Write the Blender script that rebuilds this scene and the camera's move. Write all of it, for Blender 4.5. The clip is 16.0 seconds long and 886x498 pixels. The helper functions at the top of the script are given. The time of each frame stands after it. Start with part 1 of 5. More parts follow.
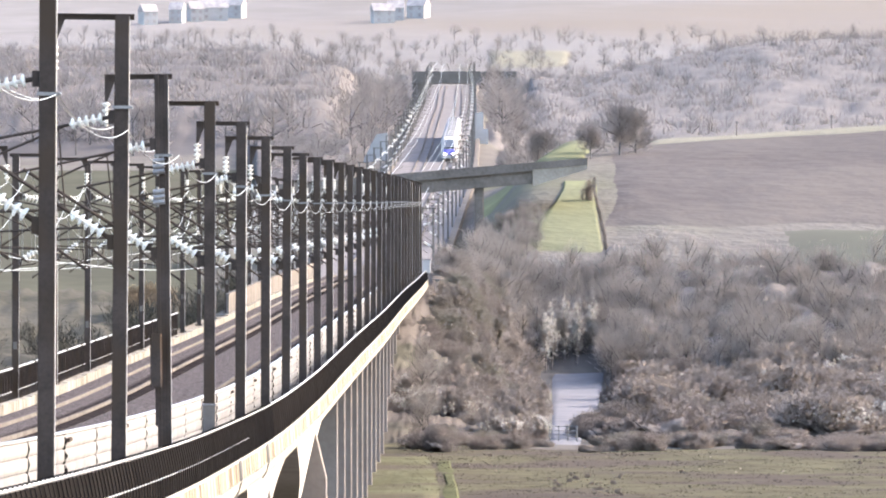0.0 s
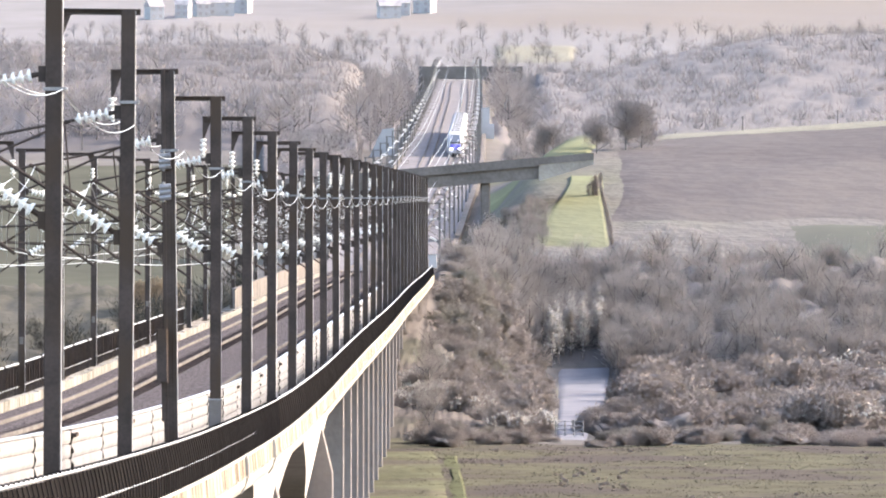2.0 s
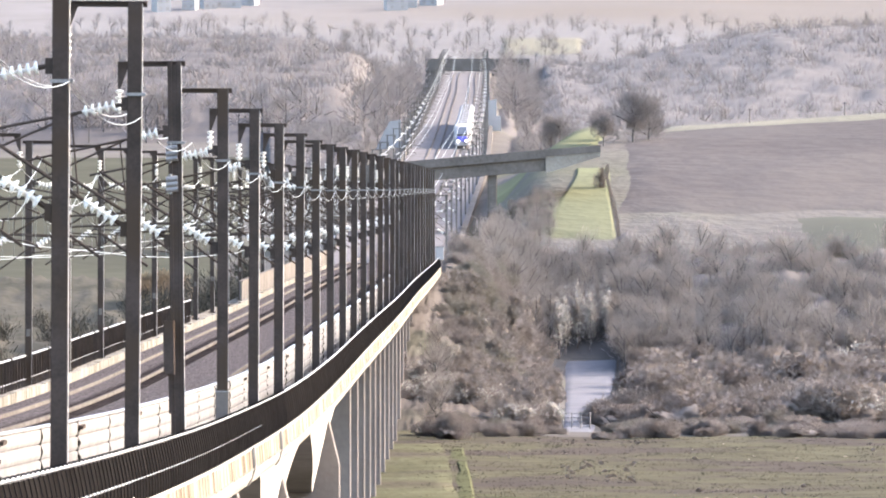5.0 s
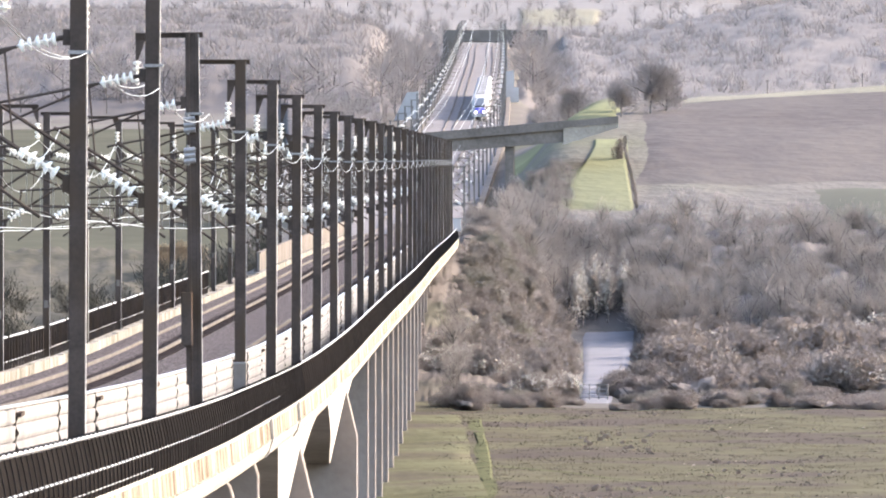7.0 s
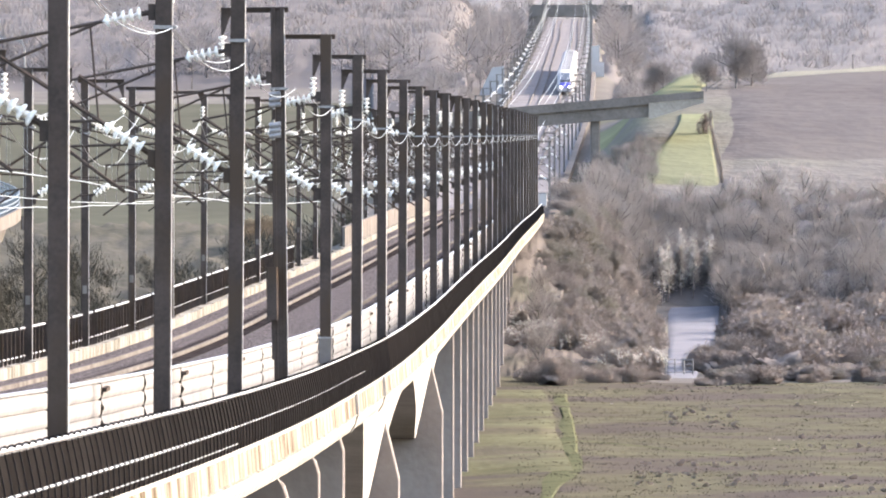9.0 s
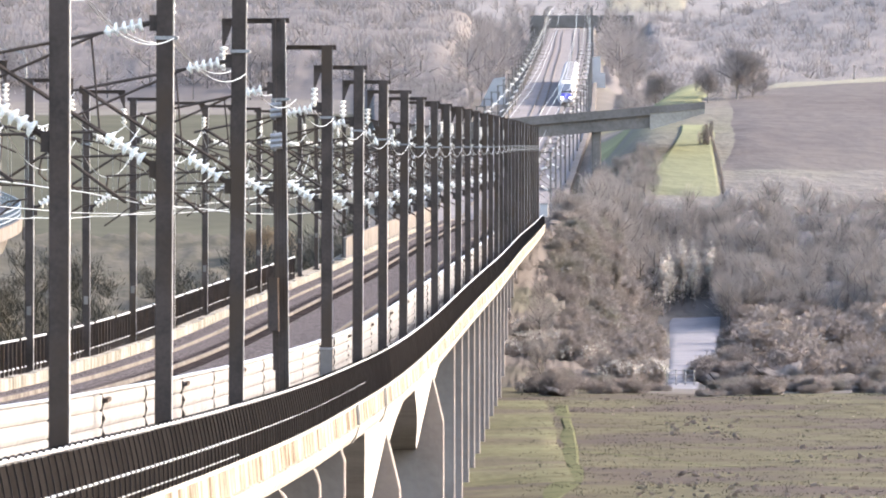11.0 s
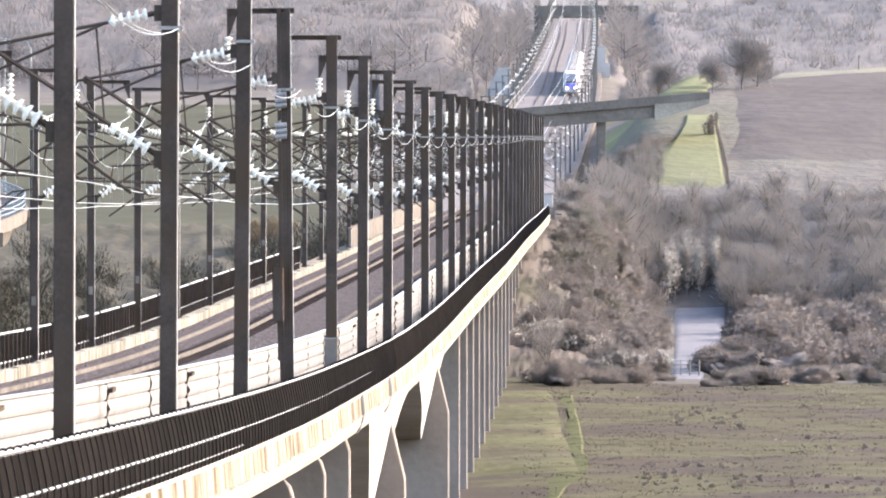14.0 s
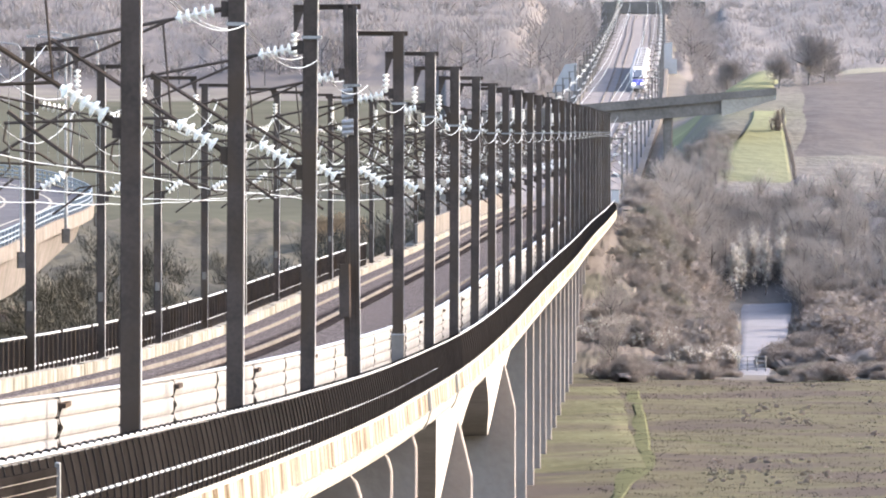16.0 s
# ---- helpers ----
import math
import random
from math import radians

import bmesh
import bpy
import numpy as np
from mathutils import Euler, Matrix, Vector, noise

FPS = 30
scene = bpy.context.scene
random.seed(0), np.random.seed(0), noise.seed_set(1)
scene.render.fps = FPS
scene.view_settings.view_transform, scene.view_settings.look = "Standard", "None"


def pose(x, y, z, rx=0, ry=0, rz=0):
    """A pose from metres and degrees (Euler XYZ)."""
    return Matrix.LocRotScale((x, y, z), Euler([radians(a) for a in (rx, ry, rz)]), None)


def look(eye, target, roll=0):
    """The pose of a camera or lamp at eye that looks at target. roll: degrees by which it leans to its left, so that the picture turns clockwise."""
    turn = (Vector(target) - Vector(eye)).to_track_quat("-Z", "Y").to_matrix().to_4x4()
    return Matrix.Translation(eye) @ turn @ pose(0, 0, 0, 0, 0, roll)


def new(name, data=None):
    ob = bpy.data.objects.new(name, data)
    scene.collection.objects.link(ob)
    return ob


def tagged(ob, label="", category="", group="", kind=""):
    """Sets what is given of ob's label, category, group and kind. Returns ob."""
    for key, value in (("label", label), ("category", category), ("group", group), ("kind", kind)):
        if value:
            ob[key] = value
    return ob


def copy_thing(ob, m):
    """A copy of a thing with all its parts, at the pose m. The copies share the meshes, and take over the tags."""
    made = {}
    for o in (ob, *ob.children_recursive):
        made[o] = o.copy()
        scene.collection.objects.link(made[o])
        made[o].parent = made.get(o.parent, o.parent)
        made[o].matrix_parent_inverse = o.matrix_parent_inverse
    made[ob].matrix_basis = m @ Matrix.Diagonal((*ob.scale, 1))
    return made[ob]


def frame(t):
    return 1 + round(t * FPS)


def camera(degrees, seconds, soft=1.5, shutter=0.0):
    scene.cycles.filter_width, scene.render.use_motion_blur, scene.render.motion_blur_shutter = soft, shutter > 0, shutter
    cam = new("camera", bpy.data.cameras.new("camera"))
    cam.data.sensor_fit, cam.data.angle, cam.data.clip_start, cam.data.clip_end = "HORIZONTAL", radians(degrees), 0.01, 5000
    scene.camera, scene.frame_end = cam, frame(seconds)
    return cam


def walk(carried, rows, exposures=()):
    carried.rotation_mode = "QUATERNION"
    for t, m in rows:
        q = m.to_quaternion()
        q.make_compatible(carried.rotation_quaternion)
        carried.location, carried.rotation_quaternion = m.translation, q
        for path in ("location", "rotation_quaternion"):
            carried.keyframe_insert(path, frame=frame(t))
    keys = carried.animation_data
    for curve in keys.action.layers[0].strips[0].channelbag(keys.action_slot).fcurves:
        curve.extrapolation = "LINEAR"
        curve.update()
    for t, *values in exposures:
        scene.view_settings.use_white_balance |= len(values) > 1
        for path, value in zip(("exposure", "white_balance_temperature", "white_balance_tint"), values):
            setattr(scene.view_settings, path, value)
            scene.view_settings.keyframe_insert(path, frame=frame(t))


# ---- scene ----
# ---------------------------------------------------------------- camera
FOCAL = 10.638                      # focal length in picture widths (a long telephoto)
LENS = math.degrees(2 * math.atan(0.5 / FOCAL))
EYE_Z = 20.0                        # eye above the valley floor, metres
cam = camera(LENS, 16.0, soft=2.0)
# seconds, pan to the left and tilt down in degrees
PAN = [
    (0.0, 0.0000, 0.2095), (0.5, 0.0103, 0.2267), (1.0, 0.0230, 0.2267), (1.5, 0.0378, 0.2301), (2.0, 0.0378, 0.2394),
    (2.5, 0.0223, 0.2274), (3.0, 0.0309, 0.2370), (3.5, 0.0326, 0.2508), (4.0, 0.0471, 0.2576), (5.2, 0.0860, 0.3000),
    (6.5, 0.1374, 0.4156), (7.0, 0.1872, 0.4620), (7.5, 0.3452, 0.5427), (8.0, 0.5359, 0.5781), (8.5, 0.6509, 0.6193),
    (9.0, 0.7059, 0.6149), (9.8, 0.7220, 0.6120), (10.7, 0.7150, 0.5600), (11.5, 0.7059, 0.5462), (12.0, 0.6915, 0.5548),
    (12.5, 0.6846, 0.5719), (13.0, 0.7001, 0.5754), (13.5, 0.7121, 0.5898), (14.0, 0.7420, 0.6097), (14.5, 0.7626, 0.6252),
    (15.0, 0.7945, 0.6458), (15.5, 0.9893, 0.6286), (16.0, 1.1473, 0.6338),
]
walk(cam, [(t, pose(0, 0, EYE_Z, 90 - tilt, 0, pan)) for t, pan, tilt in PAN],
     exposures=[(0.0, 3.07, 6950, 16), (16.0, 3.07, 6950, 16)])

# ---------------------------------------------------------------- light
SUN_AZ, SUN_EL = radians(72), radians(29)     # azimuth to the right of the view, elevation
world = bpy.data.worlds.new("hazy_sky")
scene.world = world
world.use_nodes = True
wn = world.node_tree.nodes
sky = wn.new("ShaderNodeTexSky")
sky.sky_type, sky.sun_disc = "NISHITA", False
sky.sun_elevation, sky.sun_rotation = SUN_EL, SUN_AZ
sky.dust_density, sky.air_density = 2.2, 1.0
world.node_tree.links.new(sky.outputs[0], wn["Background"].inputs[0])
wn["Background"].inputs[1].default_value = 0.175
sun = new("sun", bpy.data.lights.new("sun", "SUN"))
sun.data.energy, sun.data.angle, sun.data.color = 1.75, radians(9), (1.0, 0.965, 0.92)
to_sun = Vector((math.sin(SUN_AZ) * math.cos(SUN_EL), math.cos(SUN_AZ) * math.cos(SUN_EL), math.sin(SUN_EL)))
sun.matrix_world = look((300, 300, 400), Vector((300, 300, 400)) - to_sun)


# ---------------------------------------------------------------- materials
def material(name, dark, light, scale=1.0, rough=0.85, metal=0.0, fine=8.0, bump=0.0, third=None, island=0.0,
             stretch=(1, 1, 1), translucent=0.0, spot=0.5, level=0.0, each=0.0):
    """Two-scale noise between two colours, with grain, optional third colour in patches and relief."""
    m = bpy.data.materials.new(name)
    m.use_nodes = True
    nt = m.node_tree
    n, l = nt.nodes, nt.links
    b = n["Principled BSDF"]
    geo = n.new("ShaderNodeNewGeometry")
    mapping = n.new("ShaderNodeMapping")
    mapping.inputs["Scale"].default_value = stretch
    l.new(geo.outputs["Position"], mapping.inputs[0])

    def cloud(s, detail):
        t = n.new("ShaderNodeTexNoise")
        t.inputs["Scale"].default_value, t.inputs["Detail"].default_value = s, detail
        l.new(mapping.outputs[0], t.inputs["Vector"])
        return t
    big, small = cloud(scale, 4), cloud(scale * fine, 3)
    add = n.new("ShaderNodeMath")
    add.operation = "MULTIPLY_ADD"
    l.new(small.outputs[0], add.inputs[0])
    add.inputs[1].default_value = 0.6
    l.new(big.outputs[0], add.inputs[2])
    ramp = n.new("ShaderNodeValToRGB")
    ramp.color_ramp.elements[0].position, ramp.color_ramp.elements[1].position = 0.58, 1.02
    ramp.color_ramp.elements[0].color, ramp.color_ramp.elements[1].color = (*dark, 1), (*light, 1)
    l.new(add.outputs[0], ramp.inputs[0])
    colour = ramp.outputs[0]
    if third:
        patch = cloud(scale * 0.37, 3)
        pr = n.new("ShaderNodeMapRange")
        pr.inputs[1].default_value, pr.inputs[2].default_value = spot, spot + 0.14
        l.new(patch.outputs[0], pr.inputs[0])
        mix = n.new("ShaderNodeMixRGB")
        l.new(pr.outputs[0], mix.inputs[0])
        l.new(colour, mix.inputs[1])
        mix.inputs[2].default_value = (*third, 1)
        colour = mix.outputs[0]
    if island:
        hsv = n.new("ShaderNodeHueSaturation")
        rr = n.new("ShaderNodeMapRange")
        rr.inputs[3].default_value, rr.inputs[4].default_value = 1 - island, 1 + island
        l.new(geo.outputs["Random Per Island"], rr.inputs[0])
        l.new(rr.outputs[0], hsv.inputs["Value"])
        l.new(colour, hsv.inputs["Color"])
        colour = hsv.outputs[0]
    if each:
        info = n.new("ShaderNodeObjectInfo")
        hv = n.new("ShaderNodeHueSaturation")
        r1 = n.new("ShaderNodeMapRange")
        r1.inputs[3].default_value, r1.inputs[4].default_value = 1 - each, 1 + each
        r2 = n.new("ShaderNodeMapRange")
        r2.inputs[3].default_value, r2.inputs[4].default_value = 0.5 - 0.03 * each, 0.5 + 0.06 * each
        l.new(info.outputs["Random"], r1.inputs[0])
        l.new(info.outputs["Random"], r2.inputs[0])
        l.new(r1.outputs[0], hv.inputs["Value"])
        l.new(r2.outputs[0], hv.inputs["Hue"])
        l.new(colour, hv.inputs["Color"])
        colour = hv.outputs[0]
    l.new(colour, b.inputs["Base Color"])
    b.inputs["Roughness"].default_value, b.inputs["Metallic"].default_value = rough, metal
    b.inputs["Specular IOR Level"].default_value = 0.3 if rough < 0.5 else 0.0
    normal = None
    if level:                        # twig clusters shade as a soft canopy rather than as single blades
        mixn = n.new("ShaderNodeVectorMath")
        mixn.operation = "MULTIPLY_ADD"
        l.new(geo.outputs["Normal"], mixn.inputs[0])
        mixn.inputs[1].default_value = (1 - level,) * 3
        mixn.inputs[2].default_value = (0, -0.25 * level, level)
        nn = n.new("ShaderNodeVectorMath")
        nn.operation = "NORMALIZE"
        l.new(mixn.outputs[0], nn.inputs[0])
        normal = nn.outputs[0]
        l.new(normal, b.inputs["Normal"])
    if bump:
        bp = n.new("ShaderNodeBump")
        bp.inputs["Strength"].default_value, bp.inputs["Distance"].default_value = bump, 0.3 / scale
        l.new(add.outputs[0], bp.inputs["Height"])
        l.new(bp.outputs[0], b.inputs["Normal"])
    if translucent:
        tr = n.new("ShaderNodeBsdfTranslucent")
        l.new(colour, tr.inputs[0])
        if normal:
            l.new(normal, tr.inputs["Normal"])
        mx = n.new("ShaderNodeMixShader")
        mx.inputs[0].default_value = translucent
        l.new(b.outputs[0], mx.inputs[1])
        l.new(tr.outputs[0], mx.inputs[2])
        l.new(mx.outputs[0], n["Material Output"].inputs[0])
    return m


MESH = material("black_parapet_mesh", (0.0045, 0.004, 0.0038), (0.0085, 0.0076, 0.0072), 0.8, 0.75, 0.0, 10)
RIBS = material("dull_rib_steel", (0.014, 0.0125, 0.012), (0.026, 0.023, 0.022), 0.6, 0.8, 0.0, 10)
STEEL = material("dark_painted_steel", (0.028, 0.023, 0.020), (0.048, 0.038, 0.033), 1.5, 0.6, 0.0, 10, third=(0.039, 0.029, 0.022))
GALV = material("galvanised_steel", (0.096, 0.096, 0.096), (0.176, 0.172, 0.168), 2.0, 0.45, 0.3)
ALU = material("dull_ribbed_barrier", (0.108, 0.104, 0.1), (0.145, 0.141, 0.136), 0.7, 0.55, 0.0, 9)
# far downland: the brightness of haze is put into its colour
HAZE_DOWN = material("haze_paled_downland", (0.094, 0.088, 0.084), (0.122, 0.116, 0.112), 0.006, 0.95, 0, 9, third=(0.1, 0.089, 0.078), spot=0.5)
CONC = material("grimy_pale_concrete", (0.144, 0.130, 0.111), (0.213, 0.198, 0.169), 0.35, 0.9, 0, 9, 0.15)
EDGE = material("stained_edge_concrete", (0.04, 0.029, 0.017), (0.185, 0.166, 0.138), 0.8, 0.85, 0, 5, 0.1,
                third=(0.175, 0.16, 0.136), stretch=(0.3, 1.0, 0.35), spot=0.57)
# girder and pier concrete: sunlit web and shaded pier fronts put into two tones
WEBC = material("sunlit_web_concrete", (0.19, 0.18, 0.165), (0.25, 0.24, 0.222), 0.25, 0.9, 0, 9, 0.05)
PIERC = material("shaded_pier_concrete", (0.118, 0.104, 0.096), (0.15, 0.134, 0.125), 0.25, 0.9, 0, 9, 0.06)
FASCIA = material("washed_fascia_concrete", (0.15, 0.14, 0.122), (0.25, 0.238, 0.215), 0.9, 0.9, 0, 6, 0.05, stretch=(0.2, 1.0, 0.15))
TROUGH = material("dirty_trough_concrete", (0.06, 0.053, 0.042), (0.175, 0.165, 0.143), 0.9, 0.9, 0, 7, 0.2, stretch=(1, 1, 0.3))
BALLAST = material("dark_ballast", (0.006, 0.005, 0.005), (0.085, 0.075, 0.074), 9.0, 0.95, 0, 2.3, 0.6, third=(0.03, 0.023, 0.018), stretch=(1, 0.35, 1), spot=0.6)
# lighter copy of the dark ballast, with distance haze put into the colour
FAR_BALLAST = material("haze_paled_ballast", (0.085, 0.078, 0.077), (0.12, 0.112, 0.11), 0.3, 0.95, 0, 8, 0.2)
RAIL = material("worn_rail_steel", (0.056, 0.049, 0.042), (0.108, 0.098, 0.088), 1.0, 0.55, 0.0)
SLEEPER = material("sleeper_concrete", (0.014, 0.011, 0.01), (0.045, 0.037, 0.034), 2.0, 0.9)
# clear glass as matt white: its backlit glow is put into the colour
GLASS = material("backlit_white_glass", (0.44, 0.42, 0.37), (0.6, 0.575, 0.515), 5.0, 0.5)
WIRE = material("bright_wire", (0.083, 0.077, 0.071), (0.136, 0.130, 0.117), 2.0, 0.35, 0.4)
GROUND = material("rough_winter_ground", (0.064, 0.059, 0.054), (0.09, 0.083, 0.075), 0.03, 0.95, 0, 14, 0.15, third=(0.074, 0.073, 0.054), spot=0.54)
DULLGREEN = material("grey_green_field", (0.037, 0.037, 0.029), (0.05, 0.05, 0.038), 0.03, 0.95, 0, 10, third=(0.045, 0.042, 0.035), spot=0.55)
SOFTGREEN = material("faded_green_field", (0.052, 0.053, 0.044), (0.062, 0.063, 0.052), 0.03, 0.95, 0, 10, third=(0.056, 0.052, 0.047), spot=0.5)
GREEN = material("green_pasture", (0.076, 0.079, 0.047), (0.106, 0.109, 0.066), 0.025, 0.95, 0, 12, 0.1, third=(0.08, 0.08, 0.056), spot=0.52)
PATH = material("dark_green_trodden_turf", (0.036, 0.038, 0.023), (0.056, 0.058, 0.034), 0.3, 0.95, 0, 9, 0.1)
STRAW = material("pale_stubble", (0.1, 0.094, 0.074), (0.128, 0.121, 0.096), 0.05, 0.95, 0, 12, 0.1)
PLOUGH = material("dull_ploughed_field", (0.051, 0.046, 0.044), (0.066, 0.06, 0.057), 0.02, 0.95, 0, 12, 0.1, third=(0.078, 0.07, 0.063), spot=0.55)
TUSSOCK = material("tussock_grass", (0.04, 0.037, 0.027), (0.064, 0.06, 0.041), 0.16, 0.95, 0, 9, 0.15, third=(0.043, 0.037, 0.033), spot=0.46, level=0.6)
MOWN = material("trodden_green_grass", (0.046, 0.045, 0.029), (0.07, 0.069, 0.044), 0.12, 0.95, 0, 9, 0.2, third=(0.05, 0.044, 0.036), spot=0.5)
WET = material("damp_concrete_track", (0.088, 0.087, 0.094), (0.126, 0.125, 0.133), 0.25, 0.6, 0, 10, 0.0, stretch=(0.3, 1, 1))
BARK = material("grey_bark", (0.104, 0.091, 0.085), (0.171, 0.150, 0.142), 2.0, 0.95)
TWIG = material("bare_twigs", (0.255, 0.229, 0.21), (0.3, 0.271, 0.25), 0.04, 0.95, 0, 8, island=0.05, translucent=0.5, level=0.97)
# far twigs and canopy: haze is put into these pale, even colours
PALE_TWIG = material("haze_paled_twigs", (0.215, 0.199, 0.194), (0.242, 0.225, 0.22), 0.012, 0.95, 0, 6, island=0.04, translucent=0.48, level=0.98)
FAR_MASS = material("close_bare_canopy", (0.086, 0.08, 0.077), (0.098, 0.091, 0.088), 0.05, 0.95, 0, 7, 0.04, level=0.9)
# darker copy of the far canopy: its colour offsets sun on facing slopes
HILL_MASS = material("sunward_bare_canopy", (0.066, 0.061, 0.059), (0.076, 0.07, 0.068), 0.05, 0.95, 0, 7, 0.04, level=0.9)
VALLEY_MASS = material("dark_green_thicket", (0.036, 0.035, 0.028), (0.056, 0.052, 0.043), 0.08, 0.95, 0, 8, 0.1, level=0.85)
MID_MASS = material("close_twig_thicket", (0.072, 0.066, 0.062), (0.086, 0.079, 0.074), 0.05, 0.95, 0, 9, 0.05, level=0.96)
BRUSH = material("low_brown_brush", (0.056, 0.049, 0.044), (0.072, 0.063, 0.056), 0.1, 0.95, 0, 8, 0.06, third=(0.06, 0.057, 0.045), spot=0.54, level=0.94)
SCRUB = material("dry_brown_scrub", (0.187, 0.161, 0.145), (0.248, 0.216, 0.196), 0.12, 0.95, 0, 8, third=(0.198, 0.186, 0.15), spot=0.56, island=0.06, translucent=0.48, level=0.92, each=0.1)
FLUFF = material("seed_fluff", (0.27, 0.25, 0.22), (0.42, 0.39, 0.35), 0.5, 0.95, 0, 6, island=0.2, translucent=0.35, level=0.5)
RUST = material("russet_leaves", (0.14, 0.105, 0.07), (0.18, 0.138, 0.092), 0.5, 0.9, 0, 6, island=0.1, translucent=0.4, level=0.8)
WHITE = material("white_render", (0.2, 0.198, 0.196), (0.25, 0.247, 0.245), 0.1, 0.8)
SLATE = material("roof_slate", (0.14, 0.13, 0.13), (0.24, 0.22, 0.21), 0.5, 0.8)
GREYC = material("weathered_bridge_concrete", (0.069, 0.062, 0.055), (0.112, 0.101, 0.091), 0.3, 0.9, 0, 9, 0.1)
ASPHALT = material("road_asphalt", (0.042, 0.042, 0.046), (0.065, 0.065, 0.07), 0.4, 0.9)
BLUE = material("pale_blue_railing", (0.080, 0.096, 0.112), (0.128, 0.152, 0.168), 1.0, 0.6)
TRAINW = material("white_train_paint", (0.15, 0.15, 0.155), (0.2, 0.2, 0.206), 0.2, 0.5)
TRAINB = material("deep_blue_paint", (0.05, 0.05, 0.25), (0.07, 0.07, 0.32), 0.5, 0.35)
DARKGL = material("dark_window_glass", (0.02, 0.02, 0.022), (0.03, 0.03, 0.033), 0.5, 0.08)


# ---------------------------------------------------------------- mesh helpers
def bm_box(bm, lo, hi, m=None):
    xs, ys, zs = zip(lo, hi)
    v = [bm.verts.new((x, y, z)) for z in zs for y in ys for x in xs]
    for f in ((0, 2, 3, 1), (4, 5, 7, 6), (0, 1, 5, 4), (2, 6, 7, 3), (0, 4, 6, 2), (1, 3, 7, 5)):
        bm.faces.new([v[i] for i in f])
    if m is not None:
        for p in v:
            p.co = m @ p.co
    return v


def bm_tube(bm, a, b, r, sides=6, r2=None):
    a, b = Vector(a), Vector(b)
    q = (b - a).to_track_quat("Z", "Y").to_matrix()
    rings = []
    for p, rad in ((a, r), (b, r if r2 is None else r2)):
        rings.append([bm.verts.new(p + q @ Vector((rad * math.cos(2 * math.pi * i / sides), rad * math.sin(2 * math.pi * i / sides), 0)))
                      for i in range(sides)])
    for i in range(sides):
        j = (i + 1) % sides
        bm.faces.new((rings[0][i], rings[0][j], rings[1][j], rings[1][i]))
    bm.faces.new(rings[0][::-1])
    bm.faces.new(rings[1])


def bm_line(bm, pts, r, sides=5):
    """One connected tube through all the points."""
    pts = [Vector(p) for p in pts]
    rings = []
    for k, p in enumerate(pts):
        d = (pts[min(k + 1, len(pts) - 1)] - pts[max(k - 1, 0)]).normalized()
        side = d.cross(Vector((0.13, 0.07, 1))).normalized() if abs(d.z) < 0.95 else d.cross(Vector((1, 0.1, 0))).normalized()
        up = side.cross(d)
        rings.append([bm.verts.new(p + (side * math.cos(2 * math.pi * i / sides) + up * math.sin(2 * math.pi * i / sides)) * r) for i in range(sides)])
    for a, b in zip(rings, rings[1:]):
        for i in range(sides):
            j = (i + 1) % sides
            bm.faces.new((a[i], a[j], b[j], b[i]))
    bm.faces.new(rings[0][::-1])
    bm.faces.new(rings[-1])


def bm_sweep(bm, ys, section, closed=True):
    """Sweep section(y) -> [(x, z), ...] along the line."""
    rings = [[bm.verts.new((x, y, z)) for x, z in section(y)] for y in ys]
    k = len(rings[0])
    for a, b in zip(rings, rings[1:]):
        for i in range(k if closed else k - 1):
            j = (i + 1) % k
            bm.faces.new((a[i], b[i], b[j], a[j]))
    if closed:
        bm.faces.new(rings[0])
        bm.faces.new(rings[-1][::-1])


def chamfered(bm, x0, x1, y0, y1, z0, z1, c):
    ring = [(x0 + c, y0), (x1 - c, y0), (x1, y0 + c), (x1, y1 - c), (x1 - c, y1), (x0 + c, y1), (x0, y1 - c), (x0, y0 + c)]
    a = [bm.verts.new((x, y, z0)) for x, y in ring]
    b = [bm.verts.new((x, y, z1)) for x, y in ring]
    for i in range(8):
        bm.faces.new((a[i], a[(i + 1) % 8], b[(i + 1) % 8], b[i]))
    bm.faces.new(a[::-1])
    bm.faces.new(b)


def mesh_of(bm, name):
    bmesh.ops.recalc_face_normals(bm, faces=bm.faces[:])
    me = bpy.data.meshes.new(name)
    bm.to_mesh(me)
    bm.free()
    return me


def part(name, bm, mat, parent=None, label="", m=None):
    me = bm if isinstance(bm, bpy.types.Mesh) else mesh_of(bm, name)
    if not me.materials:
        me.materials.append(mat)
    ob = new(name, me)
    if parent is not None:
        ob.parent = parent
    if m is not None:
        ob.matrix_basis = m
    if label:
        ob["label"] = label
    return ob


def bumesh():
    return bmesh.new()


def spline(knots, t):
    """Smooth (Catmull-Rom) curve through (t, value) knots."""
    if t <= knots[0][0]:
        a, b = knots[0], knots[1]
        return a[1] + (b[1] - a[1]) * (t - a[0]) / (b[0] - a[0])
    for i in range(len(knots) - 1):
        if t <= knots[i + 1][0]:
            break
    else:
        a, b = knots[-2], knots[-1]
        return b[1] + (b[1] - a[1]) * (t - b[0]) / (b[0] - a[0])
    (t1, p1), (t2, p2) = knots[i], knots[i + 1]
    t0, p0 = knots[max(i - 1, 0)]
    t3, p3 = knots[min(i + 2, len(knots) - 1)]
    m1 = (p2 - p0) / (t2 - t0)
    m2 = (p3 - p1) / (t3 - t1)
    h = t2 - t1
    s = (t - t1) / h
    return ((2 * s ** 3 - 3 * s ** 2 + 1) * p1 + (s ** 3 - 2 * s ** 2 + s) * h * m1
            + (3 * s ** 2 - 2 * s ** 3) * p2 + (s ** 3 - s ** 2) * h * m2)


